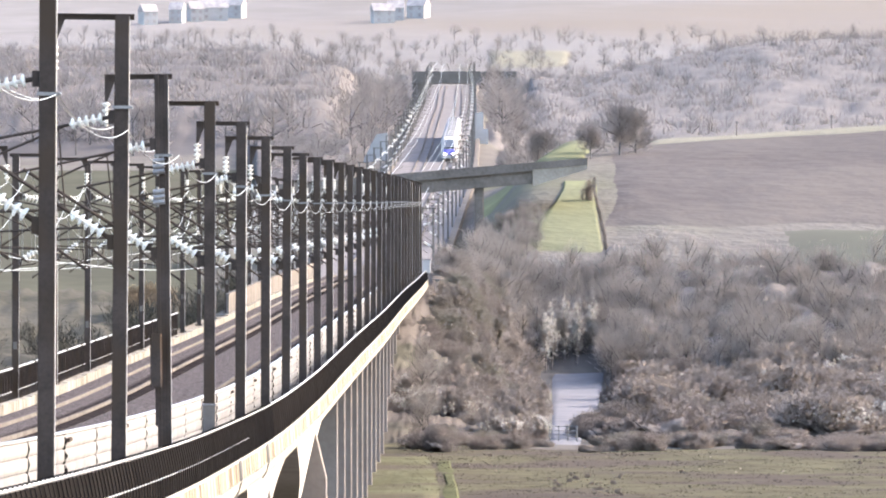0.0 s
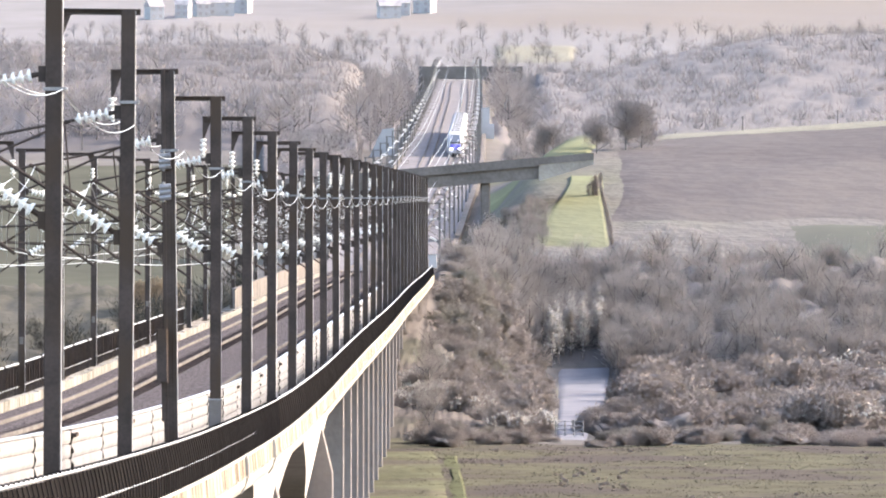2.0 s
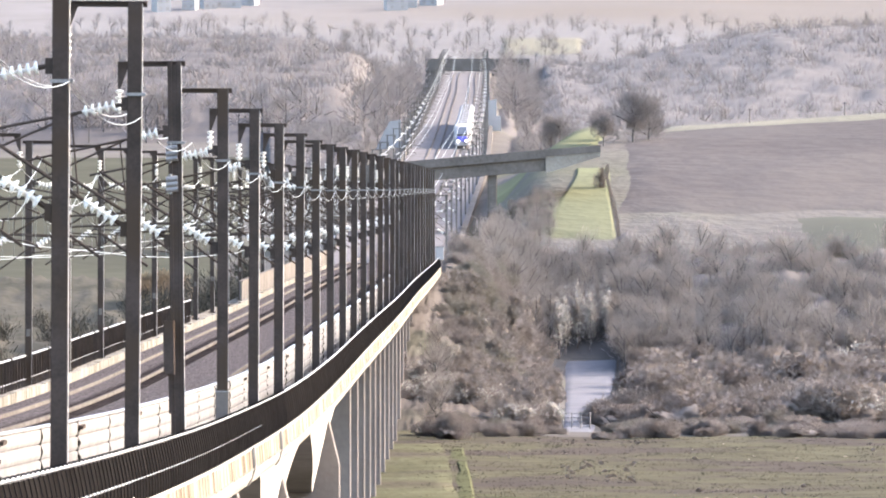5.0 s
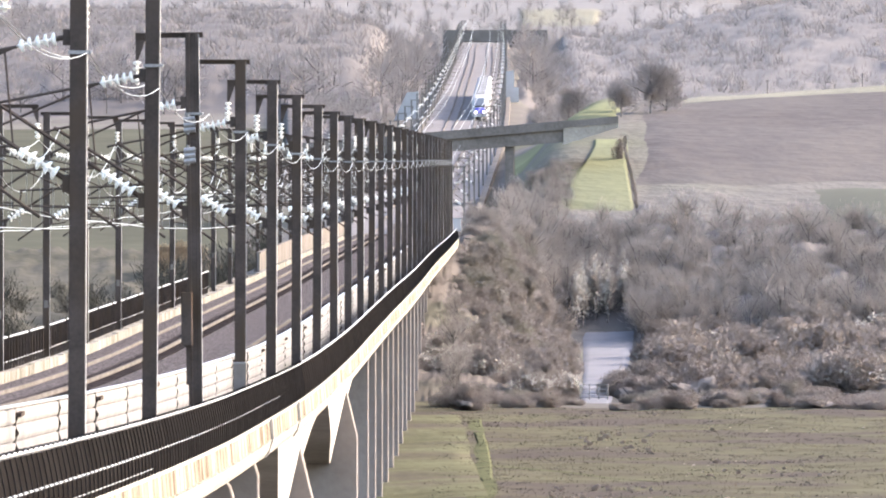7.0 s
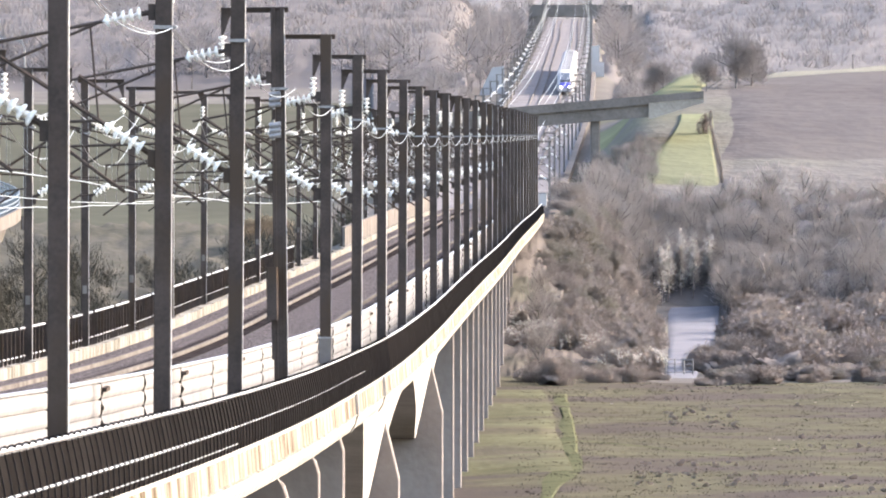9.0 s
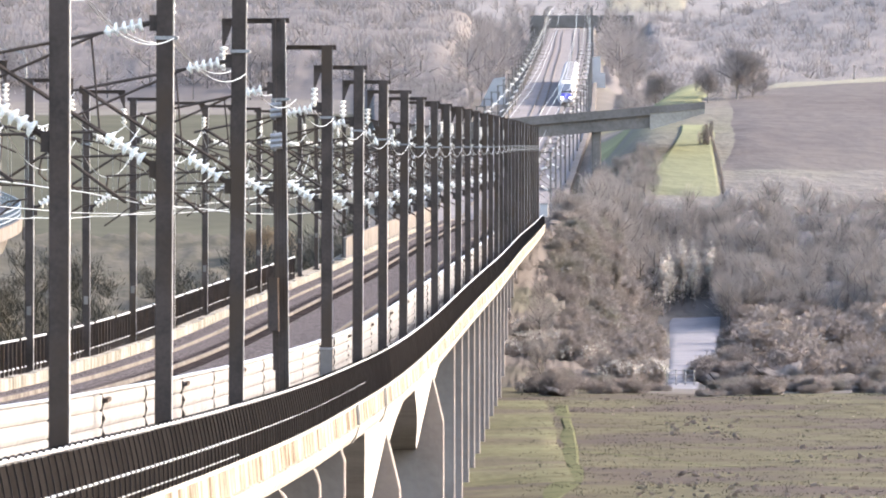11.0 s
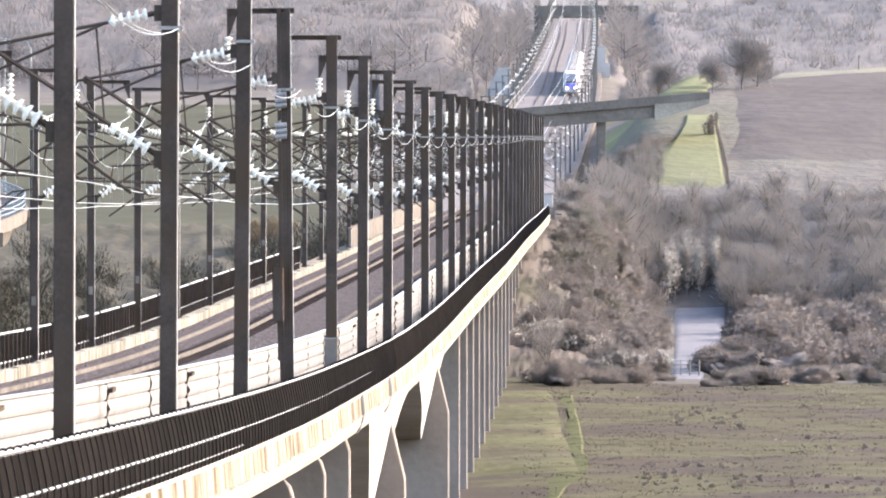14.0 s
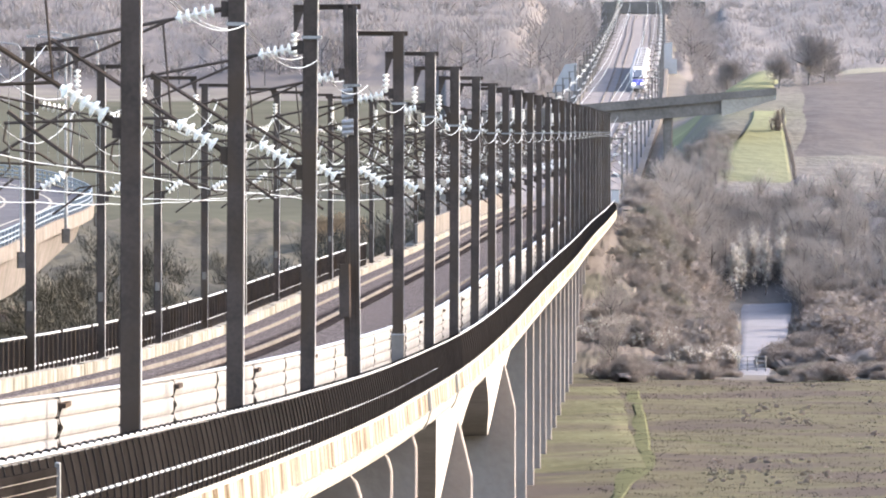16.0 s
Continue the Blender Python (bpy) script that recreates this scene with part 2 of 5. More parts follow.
# ---------------------------------------------------------------- the line: plan and profile (eye height = EYE_Z)
# y ahead, x of the near-side mast row; the line is almost straight and bends gently
PLAN = [(60, -8.0), (133, -7.08), (187, -6.44), (241, -5.98), (322, -5.37), (430, -4.67), (538, -3.97), (700, -3.25), (900, -2.3), (960, -1.9)]
# z of the near-side parapet's top rail below the eye
PROFILE = [(60, -2.7), (133, -4.08), (187, -4.87), (241, -5.5), (295, -5.95), (349, -6.12), (403, -6.06), (484, -5.95), (565, -5.85), (700, -5.6), (900, -5.35), (960, -5.2)]
# rise of the outer edge (parapet, edge beam, girder) over that line
EDGE_RISE = [(60, 0.0), (108, 0.04), (142, 0.09), (213, 0.11), (237, 0.14), (290, 0.2), (335, 0.27), (380, 0.3), (470, 0.33), (600, 0.25), (700, 0.1), (800, -0.1), (900, -0.16), (960, -0.12)]
# the line beyond the viaduct: centre between the tracks, and rail level
PLAN_FAR = [(900, -7.85), (1000, -7.0), (1200, -4.9), (1517, -1.7), (2252, 1.5), (2734, 3.4), (3200, 14)]
RISE_FAR = [(900, -6.9), (1000, -5.6), (1200, -0.7), (1517, 7.3), (2252, 25.6), (2734, 37.7), (3200, 46)]
HALF = 5.4
END = 930.0


def rx(y):
    return spline(PLAN, y)


def pz(y):
    return EYE_Z + spline(PROFILE, y)


def ez(y):
    return pz(y) + spline(EDGE_RISE, y)


def far_x(y):
    return spline(PLAN_FAR, y)


def far_z(y):
    return EYE_Z + spline(RISE_FAR, y)


# ---------------------------------------------------------------- ground
def smooth(a, b, t):
    t = min(max((t - a) / (b - a), 0), 1)
    return t * t * (3 - 2 * t)


RIGHT = [(-600, -3), (0, -1.9), (40, -8), (90, -16), (150, -19), (900, -19.2), (985, -18.5), (1030, -12), (1075, -3), (1120, 3), (1180, 7),
         (1260, 9.2), (1330, 10), (1450, 6), (1800, 5), (2050, 6), (2300, 18), (2600, 29), (2900, 27), (3150, 44), (3400, 62), (4000, 102), (4900, 150)]
LEFT = [(-600, -3), (0, -1.9), (40, -8), (90, -16), (150, -19), (800, -19), (950, -15), (1100, -6), (1250, -1), (1450, 5), (1650, 9),
        (1900, 16), (2200, 26), (2500, 33), (2800, 29), (3150, 46), (3400, 62), (4000, 102), (4900, 150)]


def natural(x, y):
    """Height of the open ground, before the railway's earthworks."""
    r = spline(RIGHT, y)
    l = spline(LEFT, y)
    a = x / max(y, 300) * 1000
    k = smooth(-12, 2, a)
    z = l + (r - l) * k
    # the ridge climbs to the right
    z += 0.083 * max(0, min(a, 120) - 22) * smooth(1080, 1300, y) * (1 - smooth(1450, 1700, y))
    z += 0.55 * max(0, min(a, 34) - 14) * smooth(2100, 2600, y) * (1 - smooth(2750, 3050, y))
    z -= 8 * smooth(-18, -4, a) * (1 - smooth(-4, 4, a)) * smooth(2100, 2500, y) * (1 - smooth(2750, 3000, y))
    if y > 120:
        z += (noise.noise((x * 0.02, y * 0.012, 1.7)) * 0.9 + noise.noise((x * 0.008, y * 0.005, 5.1)) * 2.2) * smooth(1400, 1800, y) \
            + noise.noise((x * 0.12, y * 0.05, 3.3)) * 0.22
    return z


def ground_z(x, y):
    z = EYE_Z + natural(x, y)
    if 700 < y < 1010:                # bank under the last spans
        bank = EYE_Z - 19.2 + 9.0 * smooth(745, 945, y)
        z = max(z, z + (bank - z) * smooth(-34, -18, x) * (1 - smooth(-4, 10, x)))
    if y > 900:
        d = abs(x - far_x(y)) - 7.5
        k = 1 - smooth(0, 9 + 6 * smooth(1100, 1300, y), d)
        k *= smooth(905, 935, y) * (1 - smooth(2790, 2900, y))
        z += (far_z(y) - 0.9 - z) * k
    return z


def axis(parts):
    out = []
    for a, b, step in parts:
        out += list(np.arange(a, b, step))
    return out + [parts[-1][1]]


gx = axis([(-2600, -700, 190), (-700, -250, 45), (-250, -120, 13), (-120, 150, 3), (150, 300, 13), (300, 700, 50), (700, 2600, 190)])
gy = axis([(-600, 0, 60), (0, 150, 10), (150, 480, 12), (480, 1000, 4), (1000, 1800, 7), (1800, 3000, 15), (3000, 4900, 50)])
verts = [(x, y, ground_z(x, y)) for y in gy for x in gx]
nx = len(gx)
faces = [(j * nx + i, j * nx + i + 1, (j + 1) * nx + i + 1, (j + 1) * nx + i) for j in range(len(gy) - 1) for i in range(nx - 1)]
gm = bpy.data.meshes.new("ground")
gm.from_pydata(verts, [], faces)
gm.polygons.foreach_set("use_smooth", [True] * len(faces))
ground = part("ground", gm, GROUND)
tagged(ground, "rough winter grassland and hillsides of a wide valley", "ground", kind="structure")

# ---------------------------------------------------------------- viaduct deck
WEB = -1.5        # outer web of the girder from the mast row
BACK = -2 * HALF  # far mast row
SHORT_PIERS = [209, 236, 262, 288, 313] + [518 + 26 * i for i in range(16)]
MAIN_PIERS = (391, 486)
# depth of the box girder under the deck: shallow in the short spans, haunched round the two main piers
DEPTH = [(200, 1.3), (326, 1.3), (333, 1.4), (345, 2.1), (353, 3.0), (368, 4.9), (391, 7.5), (395, 6.0), (404, 3.8), (412, 3.0), (430, 2.6),
         (446, 3.6), (467, 5.3), (486, 7.3), (490, 5.6), (498, 3.2), (508, 1.7), (516, 1.3), (526, 1.3), (1000, 1.3)]
BATTER = 0.22     # the webs lean inwards going down
SOFFIT = 2.0      # underside of the deck below the top rail
ys = [float(y) for y in np.arange(64, END + 1, 2.0)]
viaduct = tagged(new("railway_viaduct"), "long concrete railway viaduct with pale stained edge beams", "viaduct")


def deck_section(y):
    x, z, e = rx(y), pz(y), ez(y)
    b = BACK
    return [(x + 0.62, e - 1.03), (x + 0.66, e - 1.56), (x + 0.3, e - 1.6), (x + WEB, e - SOFFIT + 0.12), (x + WEB, e - SOFFIT - 0.1),
            (x + b - WEB, z - 2.2), (x + b - WEB, z - 1.95), (x + b - 0.2, z - 1.65), (x + b - 0.62, z - 1.45), (x + b - 0.62, z - 0.82),
            (x + 0.2, z - 1.24), (x + 0.24, e - 1.03)]


bm = bumesh()
bm_sweep(bm, ys, deck_section)
part("deck", bm, EDGE, viaduct, "stained pale edge beam")


def fascia_section(y):
    x, e = rx(y), ez(y)
    return [(x + 0.67, e - 1.565), (x + 0.62, e - 1.8), (x + 0.5, e - SOFFIT), (x - 0.3, e - SOFFIT - 0.02), (x - 0.2, e - 1.72), (x + 0.35, e - 1.605)]


bm = bumesh()
bm_sweep(bm, ys, fascia_section)
part("fascia", bm, FASCIA, viaduct, "paler washed lower fascia")
bm = bumesh()
bm_sweep(bm, ys, lambda y: [(rx(y) + 0.665, ez(y) - 1.54), (rx(y) + 0.7, ez(y) - 1.55), (rx(y) + 0.7, ez(y) - 1.58), (rx(y) + 0.665, ez(y) - 1.585)])
part("drip_lip", bm, TROUGH, viaduct, "thin dark drip line")
for y in (246.0, 273.0):
    for q in (-0.5, 0.5):
        bm = bumesh()
        bm_sweep(bm, [y + q - 0.12, y + q + 0.12], lambda y: [(rx(y) + 0.68, ez(y) - 1.0), (rx(y) + 0.72, ez(y) - 1.56), (rx(y) + 0.6, ez(y) - 1.9), (rx(y) + 0.52, ez(y) - SOFFIT - 0.03), (rx(y) + 0.4, ez(y) - 1.9), (rx(y) + 0.5, ez(y) - 1.1)])
        part("joint_band", bm, FASCIA, viaduct)


def girder_depth(y):
    return max(1.25, spline(DEPTH, y))


def girder_section(y):
    x, z = rx(y), ez(y) - SOFFIT - 0.06
    d = girder_depth(y)
    return [(x + WEB + 0.02, z), (x + WEB - BATTER * d, z - d), (x + BACK - WEB + BATTER * d, z - d), (x + BACK - WEB - 0.02, z + 0.3)]


bm = bumesh()
bm_sweep(bm, ys, girder_section)
part("box_girder", bm, WEBC, viaduct, "pale haunched concrete box girder")


def pier(p, prof, half, side):
    """A wall pier across the line: its outline in x and z, with chamfered outer corners."""
    bm = bumesh()
    a = [bm.verts.new((q, p - half, z)) for q, z in prof]
    b = [bm.verts.new((q, p + half, z)) for q, z in prof]
    n = len(prof)
    bm.faces.new(a)
    bm.faces.new(b[::-1])
    for i in range(n):
        bm.faces.new((a[i], b[i], b[(i + 1) % n], a[(i + 1) % n]))
    bmesh.ops.bevel(bm, geom=[e for e in bm.edges if abs(e.verts[0].co.y - e.verts[1].co.y) < 0.01 and e.verts[0].co.x > side and e.verts[1].co.x > side],
                    offset=0.05, segments=1, affect="EDGES")
    return part("pier", bm, PIERC, viaduct)


for p in SHORT_PIERS:
    if p > END - 20:
        break
    x, top = rx(p), ez(p) - SOFFIT - 0.06 - girder_depth(p) - 0.004
    foot = ground_z(x - 5, p) - 1
    r, l = x + WEB - 0.2, x + BACK - WEB + 0.2
    pier(p, [(r - 0.55, top), (r - 0.4, top - 0.25), (r - 0.12, top - 0.5), (r, top - 0.9), (r, foot), (l, foot), (l, top - 0.9), (l + 0.55, top)], 0.6, r - 0.7)
for p in MAIN_PIERS:
    x, top = rx(p), ez(p) - 5.65
    foot = ground_z(x - 5, p) - 1
    r, l = x + WEB - 0.2, x + BACK - WEB + 0.2
    pier(p, [(r - 0.55, top), (r, top - 2.3), (r, foot), (l, foot), (l, top - 2.3), (l + 0.55, top)], 1.0, r - 0.7)
# track bed
track = tagged(new("railway_track"), "two ballasted railway tracks with worn bright rails on the viaduct", "railway track")
bm = bumesh()
bm_sweep(bm, ys, lambda y: [(rx(y) - 1.3, pz(y) - 1.3), (rx(y) - 1.5, pz(y) - 0.95), (rx(y) + BACK + 1.4, pz(y) - 0.72), (rx(y) + BACK + 1.2, pz(y) - 1.1)])
part("ballast", bm, BALLAST, track)
TRACKS = (-3.15, -7.65)
for c in TRACKS:
    for g in (-0.75, 0.75):
        bm = bumesh()
        tilt = lambda o: -1.0 + (-o - 1.5) * 0.026
        bm_sweep(bm, ys, lambda y: [(rx(y) + c + g - 0.04, pz(y) + tilt(c) + 0.08), (rx(y) + c + g + 0.04, pz(y) + tilt(c) + 0.08),
                                    (rx(y) + c + g + 0.04, pz(y) + tilt(c) + 0.21), (rx(y) + c + g - 0.04, pz(y) + tilt(c) + 0.21)])
        part("rail", bm, RAIL, track)

bm = bumesh()
for c in TRACKS:
    for k in range(1330):
        y = 66 + 0.65 * k
        zz = pz(y) - 1.0 + (-c - 1.5) * 0.026
        bm_box(bm, (rx(y) + c - 1.25, y - 0.12, zz), (rx(y) + c + 1.25, y + 0.12, zz + 0.07))
tagged(part("sleeper_bed", bm, SLEEPER, track), kind="stuff")

# ---------------------------------------------------------------- near-side parapet, bay by bay
BAY = 27.0


def at(y, o, dz):
    return Vector((rx(y) + o, y, pz(y) + dz))


def strip(bm, y0, y1, o, lo, hi, thick, n=9):
    """An upright board that follows the line."""
    bm_sweep(bm, [y0 + (y1 - y0) * i / n for i in range(n + 1)],
             lambda y: [(rx(y) + o - thick, pz(y) + lo), (rx(y) + o + thick, pz(y) + lo), (rx(y) + o + thick, pz(y) + hi), (rx(y) + o - thick, pz(y) + hi)])


def ae(y, o, dz):
    return Vector((rx(y) + o, y, ez(y) + dz))


def bow(z):
    """Outward bow of a parapet rib at height z below the top rail."""
    return 0.13 * math.sin(min(1, -z / 1.05) * math.pi * 0.62)


bm = bumesh()
pts = [Vector((0.475 + bow(z), 0, z)) for z in (-1.04, -0.85, -0.65, -0.45, -0.2, -0.03)]
for a, b in zip(pts, pts[1:]):
    bm_box(bm, (0, -0.012, 0), (0.022, 0.012, b.z - a.z), Matrix.Translation(a) @ Matrix.Shear("XY", 4, ((b.x - a.x) / (b.z - a.z), 0)))
rib_mesh = mesh_of(bm, "rib")
rib_mesh.materials.append(RIBS)
bm = bumesh()
for k in range(5):                     # hooked clamp over the top rail
    a0, a1 = 0.5 + 0.75 * k, 0.5 + 0.75 * (k + 1)
    bm_tube(bm, (0.5 + 0.052 * math.cos(a0), 0, 0.052 * math.sin(a0)), (0.5 + 0.052 * math.cos(a1), 0, 0.052 * math.sin(a1)), 0.016, 4)
clamp_mesh = mesh_of(bm, "rail_clamp")
clamp_mesh.materials.append(MESH)
for i in range(32):
    y0 = 66 + BAY * i
    y1 = min(y0 + BAY, END)
    if y1 - y0 < 5:
        break
    bay = tagged(new("parapet"), "black mesh parapet with curved ribs and bright top rail", "parapet", "parapets along the viaduct")
    near = y0 < 260
    n = round((y1 - y0) / (1.28 if near else 2.57))
    bm = bumesh()
    zs = (-1.05, -0.85, -0.65, -0.45, -0.25, -0.06)
    bm_sweep(bm, [y0 + (y1 - y0 - 0.03) * k / n for k in range(n + 1)],
             lambda y: [(rx(y) + 0.47 + bow(z), ez(y) + z) for z in zs] + [(rx(y) + 0.44 + bow(z), ez(y) + z) for z in zs[::-1]])
    part("mesh_panel", bm, MESH, bay)
    bm = bumesh()
    bm_line(bm, [ae(y0 + (y1 - y0) * k / n, 0.5, 0.0) for k in range(n + 1)], 0.036, 6)
    part("top_rail", bm, GALV, bay, "bright galvanised rail")
    if y0 < 230:
        for z, r, nm in ((-0.57, 0.022, "middle_rail"), (-0.88, 0.011, "lower_rail")):
            if y0 > 150:
                if nm == "lower_rail":
                    continue
                r *= 0.6 if y0 < 200 else 0.3
            bm = bumesh()
            for k in range(n):             # short bright lengths between the ribs
                a, b = (y0 + (y1 - y0) * (k + q) / n for q in (0.68, 1.32))
                bm_tube(bm, ae(a, 0.49 + bow(z), z), ae(b, 0.49 + bow(z), z), r, 6)
            tagged(part(nm, bm, GALV, bay, "bright galvanised rail"), kind="stuff")
    for k in range(n):
        y = y0 + (y1 - y0) * (k + 0.5) / n
        part("rib", rib_mesh, STEEL, bay, "", pose(rx(y), y, ez(y)))
        if near:
            part("rail_clamp", clamp_mesh, MESH, bay, "", pose(rx(y), y, ez(y)))
    # foot upstand under the mesh
    bm = bumesh()
    bm_sweep(bm, [y0 + (y1 - y0 - 0.03) * k / 9 for k in range(10)],
             lambda y: [(rx(y) + 0.42, ez(y) - 1.06), (rx(y) + 0.64, ez(y) - 1.06), (rx(y) + 0.63, ez(y) - 1.0), (rx(y) + 0.42, ez(y) - 1.0)])
    part("foot_kerb", bm, FASCIA, bay)

# ---------------------------------------------------------------- noise barrier
for i in range(66):
    y0 = 67.4 + 13.5 * i
    y1 = y0 + 13.5
    if y1 > END - 12:
        break
    barrier = tagged(new("noise_barrier"), "pale ribbed metal noise barrier panel beside the track", "noise barrier", "noise barriers")
    jog = random.uniform(-0.02, 0.02)
    prof = []
    for k in range(6):
        lo = -1.25 + 0.29 * k
        prof += [(0.0, lo), (0.03, lo + 0.02), (0.048, lo + 0.08), (0.05, lo + 0.15), (0.046, lo + 0.265), (0.0, lo + 0.285)]
    bm = bumesh()
    bm_sweep(bm, [y0 + 0.06 + (y1 - y0 - 0.12) * k / 6 for k in range(7)],
             lambda y: [(rx(y) - 1.2 + jog + a, pz(y) + b) for a, b in prof] + [(rx(y) - 1.3 + jog, pz(y) + 0.5), (rx(y) - 1.3 + jog, pz(y) - 1.25)])
    part("ribbed_panel", bm, ALU, barrier)
    bm = bumesh()
    a = at(y1, -1.22, 0)
    side = [(0.052 + 0.028 * math.cos(k * math.pi) ** 2 * (1 if k % 2 else -0.6), -1.25 + 0.145 * k) for k in range(13)]
    for q in ((-0.22, 0.22) if i % 2 == 0 else (0,)):
        bm = bumesh()
        bm_sweep(bm, [y1 + q - 0.055, y1 + q + 0.055], lambda y: [(rx(y) - 1.2 + o, pz(y) + z) for o, z in side] + [(rx(y) - 1.32, pz(y) + 0.5), (rx(y) - 1.32, pz(y) - 1.25)])
        part("joint_post", bm, MESH, barrier)
    if i % 2 == 0:
        for k in range(4):
            bm = bumesh()
            chamfered(bm, a.x + 0.03, a.x + 0.11, y1 - 0.3, y1 + 0.35, a.z - 0.85 + 0.29 * k, a.z - 0.79 + 0.29 * k, 0.02)
            part("fixing_lug", bm, MESH, barrier)
    if i % 2 == 0:
        bm = bumesh()
        bm_box(bm, (a.x - 0.02, y1 + 0.1, a.z + 0.33), (a.x + 0.16, y1 + 1.5, a.z + 0.4))
        part("bracket", bm, STEEL, barrier)
    bm = bumesh()
    bm_sweep(bm, [y0 + 0.06, (y0 + y1) / 2, y1 - 0.06], lambda y: [(rx(y) - 1.32 + jog, pz(y) + 0.5), (rx(y) - 1.15 + jog, pz(y) + 0.5), (rx(y) - 1.15 + jog, pz(y) + 0.53), (rx(y) - 1.32 + jog, pz(y) + 0.53)])
    part("cap", bm, GALV, barrier)

# ---------------------------------------------------------------- far side: kerb blocks, barred fence, pale wall further on
kerb = tagged(new("cable_trough"), "weathered pale concrete trough wall beside the track", "trough wall")
for i in range(140):
    y0 = 150 + 5.4 * i
    if y0 > END - 6:
        break
    bm = bumesh()
    dz = random.uniform(-0.03, 0.03)
    bm_sweep(bm, [y0, y0 + 5.33], lambda y: [(rx(y) - 9.72, pz(y) - 1.0), (rx(y) - 9.5, pz(y) - 1.0), (rx(y) - 9.5, pz(y) - 0.42 + dz), (rx(y) - 9.72, pz(y) - 0.40 + dz)])
    part("trough_block", bm, TROUGH, kerb)
WALL_FROM = 610.0
for i in range(26):
    y0 = 180 + 13.5 * i
    y1 = y0 + 13.5
    if y1 > 420 + BAY * 7:
        break
    fence = tagged(new("barred_fence"), "dark steel fence with upright bars and bright rail", "fence", "fences along the far side")
    for z, r, nm in ((0.36, 0.04, "top_rail"), (-0.5, 0.03, "bottom_rail")):
        bm = bumesh()
        bm_line(bm, [at(y0 + 13.5 * k / 3, -10.95, z) for k in range(4)], r, 6)
        part(nm, bm, GALV, fence)
    bm = bumesh()
    strip(bm, y0, y1, -11.0, -0.52, 0.28, 0.012, 3)
    part("mesh_infill", bm, MESH, fence)
    for k in range(7):
        a = at(y0 + 13.5 * k / 7, -10.93, 0)
        bm = bumesh()
        w = 0.07 if k == 0 else 0.045
        bm_box(bm, (a.x - w, a.y - 0.05, a.z - 0.85), (a.x + w, a.y + 0.05, a.z + (0.42 if k == 0 else 0.34)))
        part("post" if k == 0 else "bar", bm, STEEL, fence)
for i in range(40):
    y0 = WALL_FROM + 9 * i
    if y0 + 9 > END:
        break
    wall = tagged(new("wall_panel"), "pale concrete parapet wall panel on the viaduct", "wall panel", "parapet wall panels")
    bm = bumesh()
    strip(bm, y0, y0 + 8.94, -10.3, -1.0, 0.55, 0.08, 2)
    part("panel", bm, GREYC, wall)
    bm = bumesh()
    strip(bm, y0, y0 + 8.94, -10.3, 0.553, 0.66, 0.13, 2)
    part("coping", bm, GREYC, wall)


# ---------------------------------------------------------------- masts with their cantilevers
def disc_string(bm, a, b, count, r, core=0.03):
    """A string of insulator discs, turned as one piece."""
    a, b = Vector(a), Vector(b)
    d = b - a
    q = d.to_track_quat("Z", "Y").to_matrix()
    prof = [(0.0, core)]
    for k in range(count):
        t = (k + 0.15) / count
        prof += [(t, core), (t + 0.05 / count, r), (t + 0.3 / count, r * 0.92), (t + 0.6 / count, core * 1.1)]
    prof.append((1.0, core))
    n = 9
    rings = [[bm.verts.new(a + d * t + q @ Vector((rad * math.cos(6.2832 * i / n), rad * math.sin(6.2832 * i / n), 0))) for i in range(n)] for t, rad in prof]
    for u, v in zip(rings, rings[1:]):
        for i in range(n):
            bm.faces.new((u[i], u[(i + 1) % n], v[(i + 1) % n], v[i]))
    bm.faces.new(rings[0][::-1])
    bm.faces.new(rings[-1])


